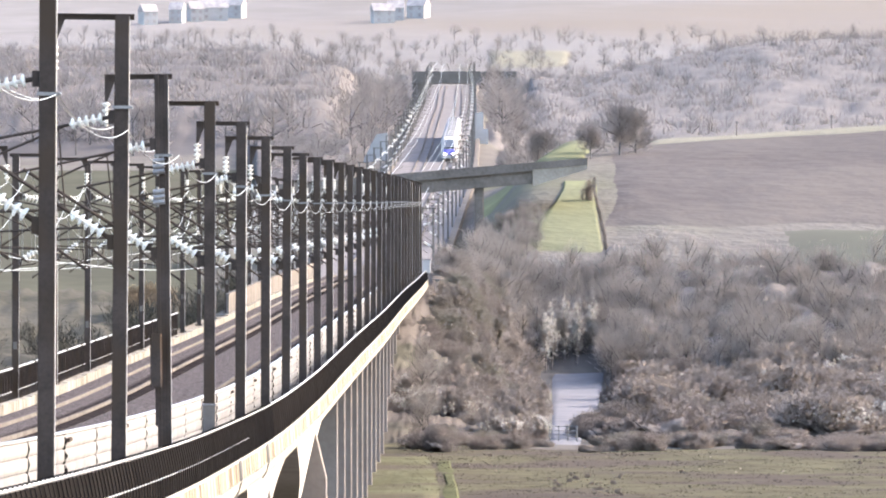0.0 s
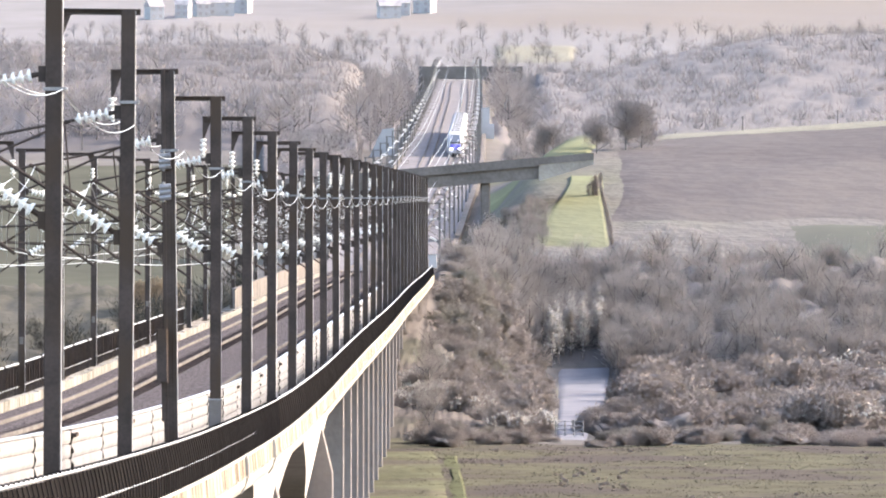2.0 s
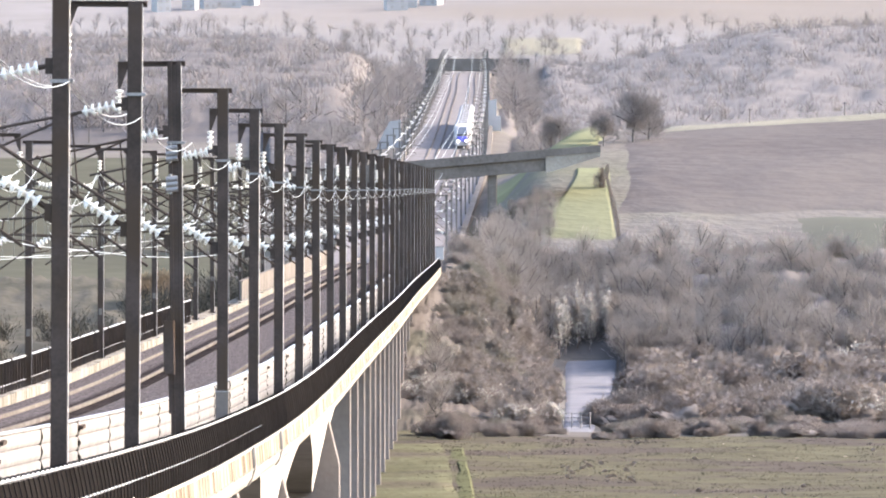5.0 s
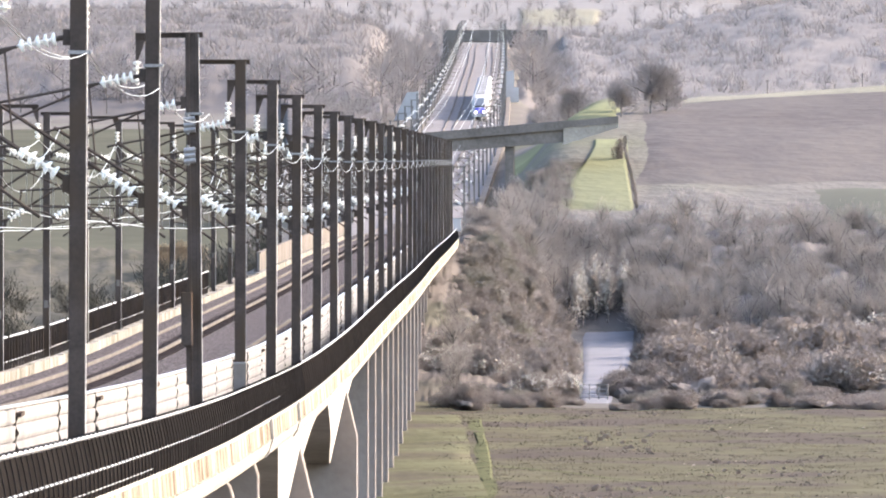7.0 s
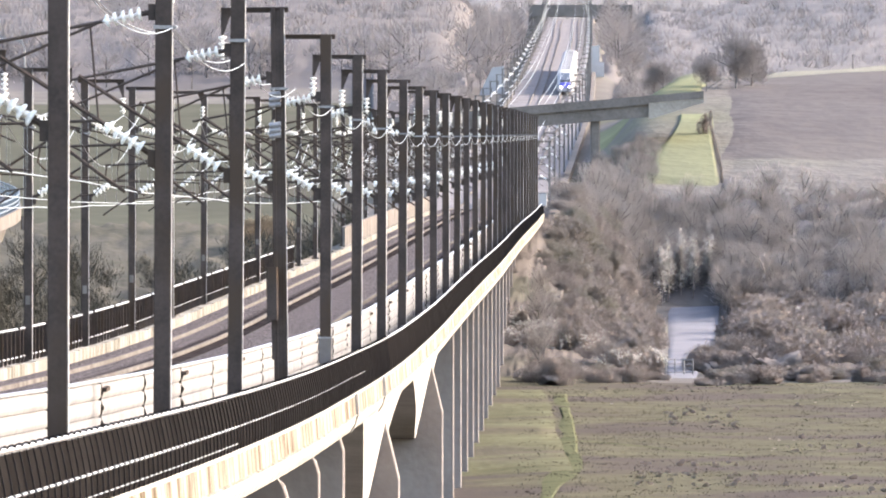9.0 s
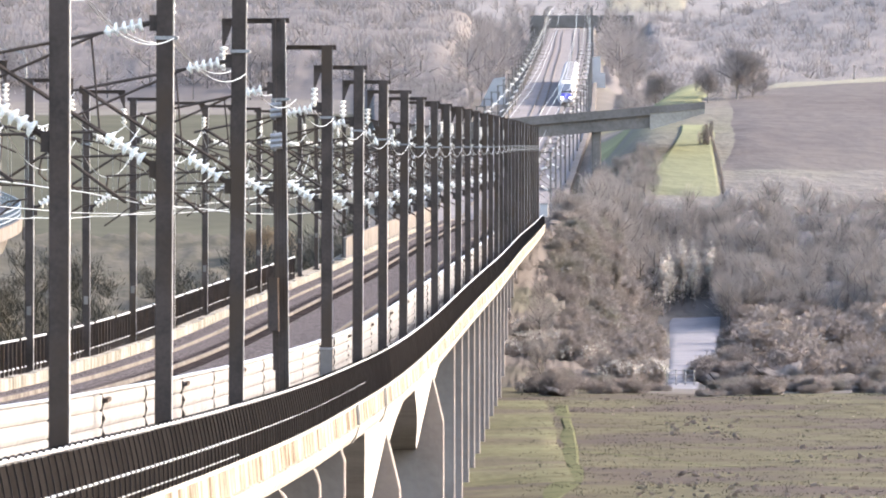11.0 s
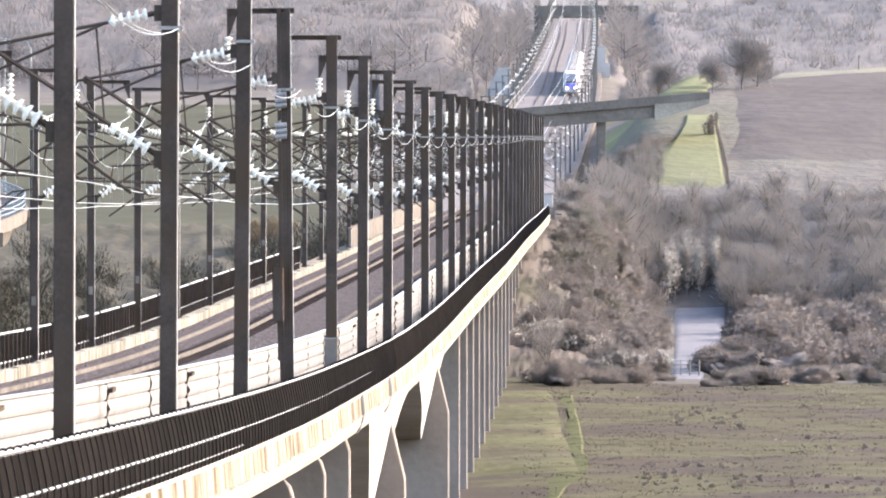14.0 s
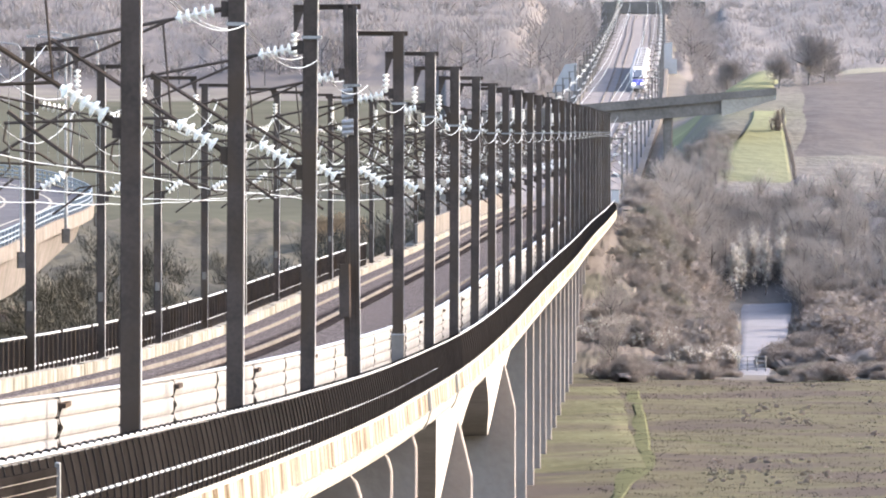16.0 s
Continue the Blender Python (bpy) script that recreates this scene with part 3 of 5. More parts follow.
def build_mast(label, s, top, arm, wide, reach=1.0, kit=True, box=False, raised=0.0):
    """One mast; s is -1 when its arms reach to the left, 1 to the right."""
    m = tagged(new("overhead_line_mast"), label, "railway mast", "overhead line masts")
    w = wide / 2
    bm = bumesh()
    if box:
        for q in (-w, w - 0.1):
            chamfered(bm, q, q + 0.1, -0.13, 0.13, -1.25, top, 0.015)
        bm_box(bm, (-w + 0.095, -0.118, -1.2), (w - 0.095, -0.098, top - 0.05))
    else:
        chamfered(bm, -w, w, -0.15, -0.122, -1.25, top, 0.012)
        chamfered(bm, -w, w, 0.122, 0.15, -1.25, top, 0.012)
        bm_box(bm, (-0.01, -0.123, -1.25), (0.01, 0.123, top))
    part("post", bm, STEEL, m)
    # added bright strip that paints the sun's rim on the right edge
    bm = bumesh()
    bm_box(bm, (w + 0.002, -0.14, -1.2), (w + 0.014, 0.14, top - 0.02))
    part("edge_plate", bm, GALV, m, "bright strip put in for the sunlit mast edge")
    bm = bumesh()
    bm_box(bm, (-w - 0.12, -0.27, -1.27), (w + 0.12, 0.27, -1.2))
    for q in (-1, 1):
        for r in (-1, 1):
            bm_tube(bm, (q * (w + 0.06), r * 0.2, -1.21), (q * (w + 0.06), r * 0.2, -1.1), 0.025, 6)
    part("base_plate", bm, STEEL, m)
    # head arm, drop bracket and hanging insulator
    bm = bumesh()
    lo, hi = sorted((s * arm, -s * (w + 0.1)))
    bm_box(bm, (lo, -0.09, top), (hi, 0.09, top + 0.03))
    bm_box(bm, (lo, -0.012, top - 0.07), (hi, 0.012, top))
    bm_box(bm, (lo, -0.09, top - 0.09), (hi, 0.09, top - 0.07))
    part("head_arm", bm, STEEL, m)
    bm = bumesh()
    e = s * arm
    v = [bm.verts.new(p) for p in ((e, -0.03, top - 0.09), (e - s * 0.24, -0.03, top - 0.09), (e - s * 0.05, -0.03, top - 0.6), (e, -0.03, top - 0.6))]
    v2 = [bm.verts.new(p.co + Vector((0, 0.06, 0))) for p in v]
    bm.faces.new(v)
    bm.faces.new(v2[::-1])
    for i in range(4):
        bm.faces.new((v[i], v2[i], v2[(i + 1) % 4], v[(i + 1) % 4]))
    part("drop_bracket", bm, STEEL, m)
    bm = bumesh()
    disc_string(bm, (e - s * 0.03, 0, top - 0.6), (e - s * 0.03, 0, top - 1.15), 4, 0.1)
    part("hanging_insulator", bm, GLASS, m, "clear glass disc insulator string")
    bm = bumesh()
    bm_box(bm, (-w - 0.03, -0.19, top - 1.85), (w + 0.07, 0.19, top - 1.79))
    bm_tube(bm, (w + 0.06, -0.2, top - 1.82), (w + 0.06, 0.2, top - 1.82), 0.03)
    part("clamp", bm, GALV, m)
    if box:
        bm = bumesh()
        chamfered(bm, -0.3, -0.04, -0.42, -0.16, 1.3, 2.5, 0.03)
        bm_box(bm, (-0.2, -0.2, 0.4), (-0.12, -0.16, 1.3))
        part("switch_box", bm, STEEL, m, "dark metal switch box")
        for z in (6.3, 5.6):
            bm = bumesh()
            for k in range(3):
                bm_tube(bm, (-0.2, -0.22, z - 0.13 + 0.12 * k), (0.06, -0.22, z - 0.1 + 0.12 * k), 0.065, 8)
            bm_tube(bm, (-0.1, -0.22, z - 0.22), (-0.1, -0.22, z + 0.24), 0.03)
            part("tensioning_wheel", bm, GALV, m, "pale tensioning wheel gear")
    if kit:
        up, low, ap = top - raised - 1.55, top - raised - 4.02, 3.05 * reach

        def top_z(x):
            return up - 0.2 * (x - w)

        def low_z(x):
            return low + 0.64 * (x - w)
        L = lambda x, z: (s * x, -0.02, z)
        bm = bumesh()
        bm_tube(bm, L(w, up), L(w + 0.25, top_z(w + 0.25)), 0.05)
        bm_tube(bm, L(w + 0.85, top_z(w + 0.85)), L(ap + 0.35, top_z(ap + 0.35)), 0.032)
        bm_box(bm, (min(s * w, s * (w + 0.12)), -0.1, up - 0.15), (max(s * w, s * (w + 0.12)), 0.1, up + 0.12))
        part("top_tube", bm, STEEL, m)
        bm = bumesh()
        disc_string(bm, L(w + 0.22, top_z(w + 0.22)), L(w + 0.9, top_z(w + 0.9)), 5, 0.125)
        part("insulator", bm, GLASS, m, "clear glass disc insulator")
        bm = bumesh()
        bm_tube(bm, L(w, low), L(w + 0.25, low_z(w + 0.25)), 0.055)
        bm_tube(bm, L(w + 0.75, low_z(w + 0.75)), L(ap + 0.1, low_z(ap + 0.1)), 0.042)
        bm_box(bm, (min(s * w, s * (w + 0.12)), -0.1, low - 0.18), (max(s * w, s * (w + 0.12)), 0.1, low + 0.12))
        part("bracket_tube", bm, STEEL, m)
        bm = bumesh()
        disc_string(bm, L(w + 0.2, low_z(w + 0.2)), L(w + 0.85, low_z(w + 0.85)), 5, 0.13, 0.045)
        part("bracket_insulator", bm, GLASS, m, "greenish glass disc insulator")
        bm = bumesh()
        bm_tube(bm, L(w + 0.95, top_z(w + 0.95)), L(ap + 0.5, low + 1.2), 0.028)
        bm_tube(bm, L(1.1, low_z(1.1)), L(1.25, top_z(1.25)), 0.02)
        part("strut", bm, STEEL, m)
        bm = bumesh()
        reg = low + 0.35
        bm_tube(bm, L(w + 0.95, low_z(w + 0.95)), L(ap + 0.9, reg + 0.15), 0.03)
        bm_line(bm, [L(ap + 0.85, reg + 0.15), L(ap + 0.9, reg - 0.15), L(ap + 0.75, reg - 0.3), L(ap + 0.3, reg - 0.36), L(ap, reg - 0.55)], 0.022)
        part("registration_arm", bm, STEEL, m)
        bm = bumesh()
        bm_line(bm, [L(w + 0.5, low - 0.6), L(w + 1.0, low - 0.25), L(w + 1.6, low + 0.2)], 0.03)
        part("stay", bm, STEEL, m)
    return m


NEAR_MAST = "dark steel mast with cantilever arms and glass insulators on the viaduct"
mast = build_mast(NEAR_MAST, -1, 8.37, 1.28, 0.28)
rows_near = [133 + BAY * i for i in range(30) if 133 + BAY * i < END] + [106]
box_mast = build_mast("dark twin-channel mast with switch box and tensioning gear", -1, 8.37, 1.28, 0.3, 1.0, True, True)
box_mast.matrix_basis = pose(rx(214) - 0.12, 214, pz(214), 0, -0.6, 0)
tall_mast = build_mast("taller dark steel mast with cantilever arms on the viaduct", -1, 8.82, 1.38, 0.28, 1.0, True, False, 0.45)
tall_mast.matrix_basis = pose(rx(187), 187, pz(187), 0, 0.5, 0)
first = True
for y in rows_near:
    if y in (187, 214):
        continue
    m = pose(rx(y), y, pz(y), random.uniform(-0.2, 0.2), random.uniform(-0.15, 0.35), random.uniform(-2, 2))
    if first:
        mast.matrix_basis = m
        first = False
    else:
        post = copy_thing(mast, m)
        if y == 241:
            bm = bumesh()
            chamfered(bm, -0.17, 0.17, -0.18, 0.18, -1.2, 0.62, 0.02)
            part("sleeve", bm, GREYC, post, "pale grey sleeve round the foot")
            bm = bumesh()
            chamfered(bm, -0.19, 0.19, -0.2, 0.2, 0.625, 0.67, 0.02)
            part("sleeve_cap", bm, GALV, post)
back_mast = build_mast("dark steel mast with cantilever arm by the far fence", 1, 8.0, 1.35, 0.25)
bm = bumesh()
chamfered(bm, -0.075, 0.075, -0.168, -0.152, 0.7, 0.98, 0.005)
part("plate", bm, GREYC, back_mast, "blank pale grey plate")
rows_back = [200, 231] + [261 + 30.6 * i for i in range(22)]
for i, y in enumerate(rows_back):
    m = pose(rx(y) + BACK - 0.05, y, pz(y) + 0.38, 0, random.uniform(-0.2, 0.2), random.uniform(-2, 2))
    if i == 0:
        back_mast.matrix_basis = m
    else:
        copy_thing(back_mast, m)

# ---------------------------------------------------------------- wires
def hung(points, sag, steps=10):
    out = []
    for a, b in zip(points, points[1:]):
        for k in range(steps):
            t = k / steps
            p = a.lerp(b, t)
            p.z -= sag * 4 * t * (1 - t)
            out.append(p)
    return out + [points[-1]]


rows_near.sort()
feeder = tagged(new("feeder_wire"), "bright sagging feeder wires hung between the masts", "wires", kind="stuff")
bm = bumesh()
bm_line(bm, hung([at(y, -1.27, 7.2) for y in rows_near], 0.28), 0.011, 4)
part("wire", bm, WIRE, feeder)
bm = bumesh()
bm_line(bm, hung([at(y, 0.2, 6.55) for y in rows_near], 0.4), 0.009, 4)
part("earth_wire", bm, WIRE, feeder)
bm = bumesh()
bm_line(bm, hung([at(y, BACK + 1.3, 7.2) for y in rows_back], 0.45), 0.012, 4)
part("wire", bm, WIRE, feeder)
bm = bumesh()
bm_line(bm, hung([at(y, BACK + 0.2, 4.1) for y in rows_back], 0.05), 0.014, 4)
part("earth_wire", bm, WIRE, feeder)
for row, c, s in ((rows_near, -3.2, 1), (rows_back, -7.6, -1)):
    line = tagged(new("overhead_line"), "bright overhead contact and messenger wires above the track", "overhead line", kind="stuff")
    hi = 6.2
    bm = bumesh()
    mess = hung([at(y, c, hi) for y in row], 0.95)
    bm_line(bm, mess, 0.010, 4)
    part("messenger_wire", bm, WIRE, line)
    bm = bumesh()
    bm_line(bm, [at(y, c + (0.2 if i % 2 else -0.2), 4.2) for i, y in enumerate(row)], 0.011, 4)
    part("contact_wire", bm, WIRE, line)
    bm = bumesh()
    for p in mess[1::2]:
        bm_tube(bm, p, (p.x, p.y, pz(p.y) + 4.2), 0.008, 3)
    part("droppers", bm, WIRE, line)

# wire-mesh gate panel on the outer face of the parapet
panel = tagged(new("mesh_gate"), "dark wire-mesh access panel fixed to the parapet", "gate panel")
bm = bumesh()
strip(bm, 92, 110, 0.64, -1.2, -0.1, 0.015, 6)
part("backing", bm, MESH, panel)
for k in range(8):
    bm = bumesh()
    bm_line(bm, [at(92 + 3 * i, 0.67, -0.2 - 0.12 * k) for i in range(7)], 0.006, 4)
    part("mesh_rod", bm, GREYC, panel)
bm = bumesh()
a = at(110, 0.66, 0)
bm_box(bm, (a.x - 0.03, 109.9, a.z - 1.2), (a.x + 0.03, 110.1, a.z - 0.05))
part("frame_post", bm, GALV, panel)

# ---------------------------------------------------------------- fields and paths laid on the ground
def drape(name, x0, x1, y0, y1, nx, ny, mat, label, category, lift=0.12, edge=None, warp=0.0):
    """A sheet over the ground; x0 and x1 are functions of y."""
    vs, fs = [], []
    for j in range(ny + 1):
        y = y0 + (y1 - y0) * j / ny
        a, b = x0(y), x1(y)
        for i in range(nx + 1):
            t = i / nx
            x = a + (b - a) * t + (warp * noise.noise((i * 0.9, y * 0.03, 7)) if i in (0, nx) else 0)
            yy = y + (warp * 3 * noise.noise((x * 0.08, j * 3.1, 2)) if j in (0, ny) else 0)
            border = i in (0, nx) or j in (0, ny)
            vs.append((x, yy, ground_z(x, yy) + ((-0.1 if edge is None else edge) if border else lift)))
    for j in range(ny):
        for i in range(nx):
            k = j * (nx + 1) + i
            fs.append((k, k + 1, k + nx + 2, k + nx + 1))
    me = bpy.data.meshes.new(name)
    me.from_pydata(vs, [], fs)
    me.polygons.foreach_set("use_smooth", [True] * len(fs))
    return tagged(part(name, me, mat), label, category, kind="structure")


def ray_x(u, y):
    """x at depth y of a bearing given in thousandths."""
    return u * y / 1000


drape("meadow", lambda y: -60, lambda y: 70, 470, 775, 80, 90, TUSSOCK, "rough tussocky meadow with brown and green patches", "meadow", 0.1, warp=1.5)
drape("pasture", lambda y: -30, lambda y: 1.6 - (y - 600) * 0.012, 560, 745, 24, 70, MOWN, "green grazed pasture beside the viaduct", "pasture", 0.14, warp=2.0)
TROD = [(480, -1.6), (522, -0.75), (560, 0.3), (601, 0.8), (650, 0.75), (710, 0.3), (735, 0.2)]
drape("footpath", lambda y: spline(TROD, y) - 0.55, lambda y: spline(TROD, y) + 0.55, 480, 732, 6, 90, PATH, "trodden dark green path through the meadow", "path", 0.125, edge=0.107, warp=0.9)
drape("footpath", lambda y: 8.0 - (y - 602) * 0.31 - 0.3, lambda y: 8.0 - (y - 602) * 0.31 + 0.3, 590, 650, 4, 60, PATH, "narrow dark path crossing the meadow", "path", 0.125, edge=0.107, warp=0.4)
drape("pasture", lambda y: ray_x(9.8 + 2.9 * smooth(1070, 1125, y), y), lambda y: ray_x(17.2 - 1.3 * smooth(1066, 1120, y), y), 1068, 1132, 20, 30, GREEN, "bright green hillside pasture below a hedge", "pasture", 0.25, warp=2.0)
drape("ploughed_field", lambda y: ray_x(17.3, y), lambda y: 160, 1085, 1262, 50, 50, PLOUGH, "dull brown ploughed hillside field", "field", 0.2, warp=2)
drape("stubble_field", lambda y: ray_x(21.5, y), lambda y: 190, 1264, 1340, 50, 16, STRAW, "pale stubble field along the ridge", "field", 0.25, warp=1)
drape("pasture", lambda y: ray_x(36, y), lambda y: 190, 1040, 1083, 30, 20, SOFTGREEN, "green field low on the hillside", "field", 0.2, warp=3)
drape("pasture", lambda y: ray_x(2.9, y), lambda y: ray_x(15.5, y), 1172, 1335, 20, 20, GREEN, "yellow-green field beside the railway", "pasture", 0.25, warp=1)
drape("pasture", lambda y: -160, lambda y: -26, 1030, 1560, 50, 60, DULLGREEN, "pale green field beyond the railway", "pasture", 0.2, warp=3)
drape("stubble_field", lambda y: ray_x(4.6, y), lambda y: ray_x(13.6, y), 3215, 3330, 16, 12, STRAW, "pale field behind the far bridge", "field", 1.3, warp=4)
drape("farm_track", lambda y: ray_x(11.3, y), lambda y: ray_x(14.6 + (y - 785) * 0.012, y), 785, 1003, 10, 44, WET, "damp pale concrete farm track", "track", 0.15)

# ---------------------------------------------------------------- trees and scrub: prototypes as plain arrays
rng = np.random.default_rng(4)


def slivers(centres, dirs, length, width):
    """Thin triangles, one for each centre."""
    n = len(centres)
    side = np.cross(dirs, rng.normal(size=(n, 3)))
    side /= np.linalg.norm(side, axis=1, keepdims=True) + 1e-9
    ln = (length * rng.uniform(0.6, 1.4, n))[:, None]
    wd = (width * rng.uniform(0.6, 1.4, n))[:, None]
    tri = np.stack([centres - side * wd, centres + side * wd, centres + dirs * ln], 1)
    return tri.reshape(-1, 3)


def stems(segments):
    """Tapered three-sided limbs from (a, b, ra, rb)."""
    tris = []
    for a, b, ra, rb in segments:
        a, b = np.array(a, float), np.array(b, float)
        d = b - a
        s = np.cross(d, (0.3, 0.9, 0.1))
        s /= np.linalg.norm(s) + 1e-9
        t = np.cross(d, s)
        t /= np.linalg.norm(t) + 1e-9
        ring = [s * math.cos(q) + t * math.sin(q) for q in (0, 2.1, 4.2)]
        for i in range(3):
            p, q = ring[i], ring[(i + 1) % 3]
            tris += [a + p * ra, a + q * ra, b + q * rb, a + p * ra, b + q * rb, b + p * rb]
    return np.array(tris).reshape(-1, 3)


def bare_tree(h, r, twigs, limbs=9, low=0.3, length=0.9, width=0.05):
    seg = [((0, 0, -0.5), (0.1, 0, h * 0.45), 0.022 * h, 0.014 * h), ((0.1, 0, h * 0.45), (0, 0.1, h * 0.85), 0.014 * h, 0.004 * h)]
    cen, dr = [], []
    for k in range(limbs):
        z = h * rng.uniform(low * 0.8, 0.7)
        a = rng.uniform(0, 6.28)
        tip = np.array((math.cos(a) * r * rng.uniform(0.5, 1.0), math.sin(a) * r * rng.uniform(0.5, 1.0), min(h, z + h * rng.uniform(0.12, 0.38))))
        base = np.array((0.05, 0.02, z))
        seg.append((base, tip, 0.009 * h, 0.003 * h))
        m = twigs // (limbs + 3)
        t = rng.uniform(0.3, 1.05, m)[:, None]
        c = base + (tip - base) * t + rng.normal(size=(m, 3)) * r * 0.2
        cen.append(c)
        d = (tip - base) / np.linalg.norm(tip - base) + rng.normal(size=(m, 3)) * 0.55 + np.array((0, 0, 0.5))
        dr.append(d)
    m = twigs * 3 // (limbs + 3)
    c = rng.normal(size=(m, 3)) * np.array((r * 0.3, r * 0.3, h * 0.11)) + np.array((0, 0, h * 0.8))
    cen.append(c)
    dr.append(rng.normal(size=(m, 3)) * 0.5 + np.array((0, 0, 0.9)))
    cen, dr = np.concatenate(cen), np.concatenate(dr)
    dr /= np.linalg.norm(dr, axis=1, keepdims=True)
    return stems(seg), slivers(cen, dr, length, width)


def bush(h, r, count, lobes=6, size=0.2):
    cen = []
    for k in range(lobes):
        a, q = rng.uniform(0, 6.28), r * rng.uniform(0.1, 0.75)
        rr = r * rng.uniform(0.35, 0.6)
        hz = h * rng.uniform(0.35, 0.72)
        d = rng.normal(size=(count // lobes, 3))
        d /= np.linalg.norm(d, axis=1, keepdims=True)
        d *= rng.uniform(0.55, 1.08, (len(d), 1))
        cen.append(np.array((math.cos(a) * q, math.sin(a) * q, hz)) + d * np.array((rr, rr, min(hz, h - hz + 0.3))))
    cen = np.concatenate(cen)
    dr = rng.normal(size=cen.shape) + np.array((0, 0, 0.6))
    dr /= np.linalg.norm(dr, axis=1, keepdims=True)
    seg = [((rng.normal() * r * 0.1, rng.normal() * r * 0.1, -0.3), (rng.normal() * r * 0.4, rng.normal() * r * 0.4, h * 0.6), 0.07, 0.02) for k in range(6)]
    return stems(seg), slivers(cen, dr, size * 2.0, size * 0.5)


def tri_mesh(name, tris):
    me = bpy.data.meshes.new(name)
    n = len(tris)
    me.vertices.add(n)
    me.vertices.foreach_set("co", np.ascontiguousarray(tris, dtype=np.float32).ravel())
    me.loops.add(n)
    me.loops.foreach_set("vertex_index", np.arange(n, dtype=np.int32))
    me.polygons.add(n // 3)
    me.polygons.foreach_set("loop_start", np.arange(0, n, 3, dtype=np.int32))
    me.polygons.foreach_set("loop_total", np.full(n // 3, 3, dtype=np.int32))
    me.update(calc_edges=True)
    return me


def placed(tris, x, y, z, s, turn):
    c, k = math.cos(turn), math.sin(turn)
    return tris @ (np.array(((c, k, 0), (-k, c, 0), (0, 0, 1))) * s) + np.array((x, y, z))


def wood(name, label, protos, places, crown_mat, s0=0.75, s1=1.25, stem_mat=None):
    """Many trees in one object of uncounted things: stems and crowns."""
    st, cr = [], []
    for x, y in places:
        p = protos[rng.integers(len(protos))]
        s, a, z = rng.uniform(s0, s1), rng.uniform(0, 6.28), ground_z(x, y)
        st.append(placed(p[0], x, y, z, s, a))
        cr.append(placed(p[1], x, y, z, s, a))
    top = tagged(new(name), label, "woodland", kind="stuff")
    part("stems", tri_mesh("stems", np.concatenate(st)), stem_mat or BARK, top)
    part("crowns", tri_mesh("crowns", np.concatenate(cr)), crown_mat, top)
    return top


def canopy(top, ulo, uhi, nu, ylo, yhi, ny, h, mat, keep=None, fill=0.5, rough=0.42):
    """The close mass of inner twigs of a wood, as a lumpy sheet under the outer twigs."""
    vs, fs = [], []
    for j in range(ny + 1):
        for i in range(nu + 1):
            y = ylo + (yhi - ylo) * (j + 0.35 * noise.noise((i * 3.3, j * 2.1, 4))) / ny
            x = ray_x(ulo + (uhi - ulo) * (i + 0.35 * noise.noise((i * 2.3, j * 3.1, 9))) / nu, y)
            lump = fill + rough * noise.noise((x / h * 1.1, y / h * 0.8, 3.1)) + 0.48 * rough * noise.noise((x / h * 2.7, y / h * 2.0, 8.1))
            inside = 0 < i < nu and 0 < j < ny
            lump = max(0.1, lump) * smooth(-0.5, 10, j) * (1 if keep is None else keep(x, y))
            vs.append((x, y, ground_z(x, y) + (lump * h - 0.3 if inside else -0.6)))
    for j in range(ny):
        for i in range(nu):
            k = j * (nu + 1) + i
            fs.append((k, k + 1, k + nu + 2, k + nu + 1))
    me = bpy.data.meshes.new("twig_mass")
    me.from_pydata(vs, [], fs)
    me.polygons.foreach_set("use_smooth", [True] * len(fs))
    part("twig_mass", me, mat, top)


def scatter(n, ulo, uhi, ylo, yhi, keep=None):
    """Random places between two bearings (thousandths) and two depths."""
    out = []
    while len(out) < n:
        y = rng.uniform(ylo, yhi)
        x = ray_x(rng.uniform(ulo, uhi), y)
        if keep is None or keep(x, y):
            out.append((x, y))
    return out


def gap(x, y):
    """0 on the railway, 1 well away from it."""
    if 2440 < y < 2725 and -11 < x < 23:
        return 0.0
    return smooth(9.5, 24, abs(x - far_x(y)))


def off_line(x, y):
    return abs(x - far_x(y)) > 10.5 and not (2440 < y < 2725 and -11 < x < 23)


trees_mid = [bare_tree(rng.uniform(8, 11), rng.uniform(2.6, 3.6), 620, 10, 0.25, 1.1, 0.05) for k in range(6)]
trees_far = [bare_tree(rng.uniform(11, 15), rng.uniform(4, 5.5), 400, 10, 0.25, 1.4, 0.07) for k in range(5)]
trees_soft = [bare_tree(rng.uniform(9, 12), rng.uniform(4, 5.5), 170, 7, 0.2, 1.6, 0.11) for k in range(6)]


def beside(x, y):
    """Right on the slopes of the railway's banks, clear of the tracks."""
    return smooth(8.0, 11.0, abs(x - far_x(y)))


def below_bridge(x, y):
    """0 on the pasture below the road bridge."""
    a = x / y * 1000
    return 1 - smooth(9.4, 10.4, a) * (1 - smooth(16.6, 17.8, a)) * smooth(1050, 1066, y)


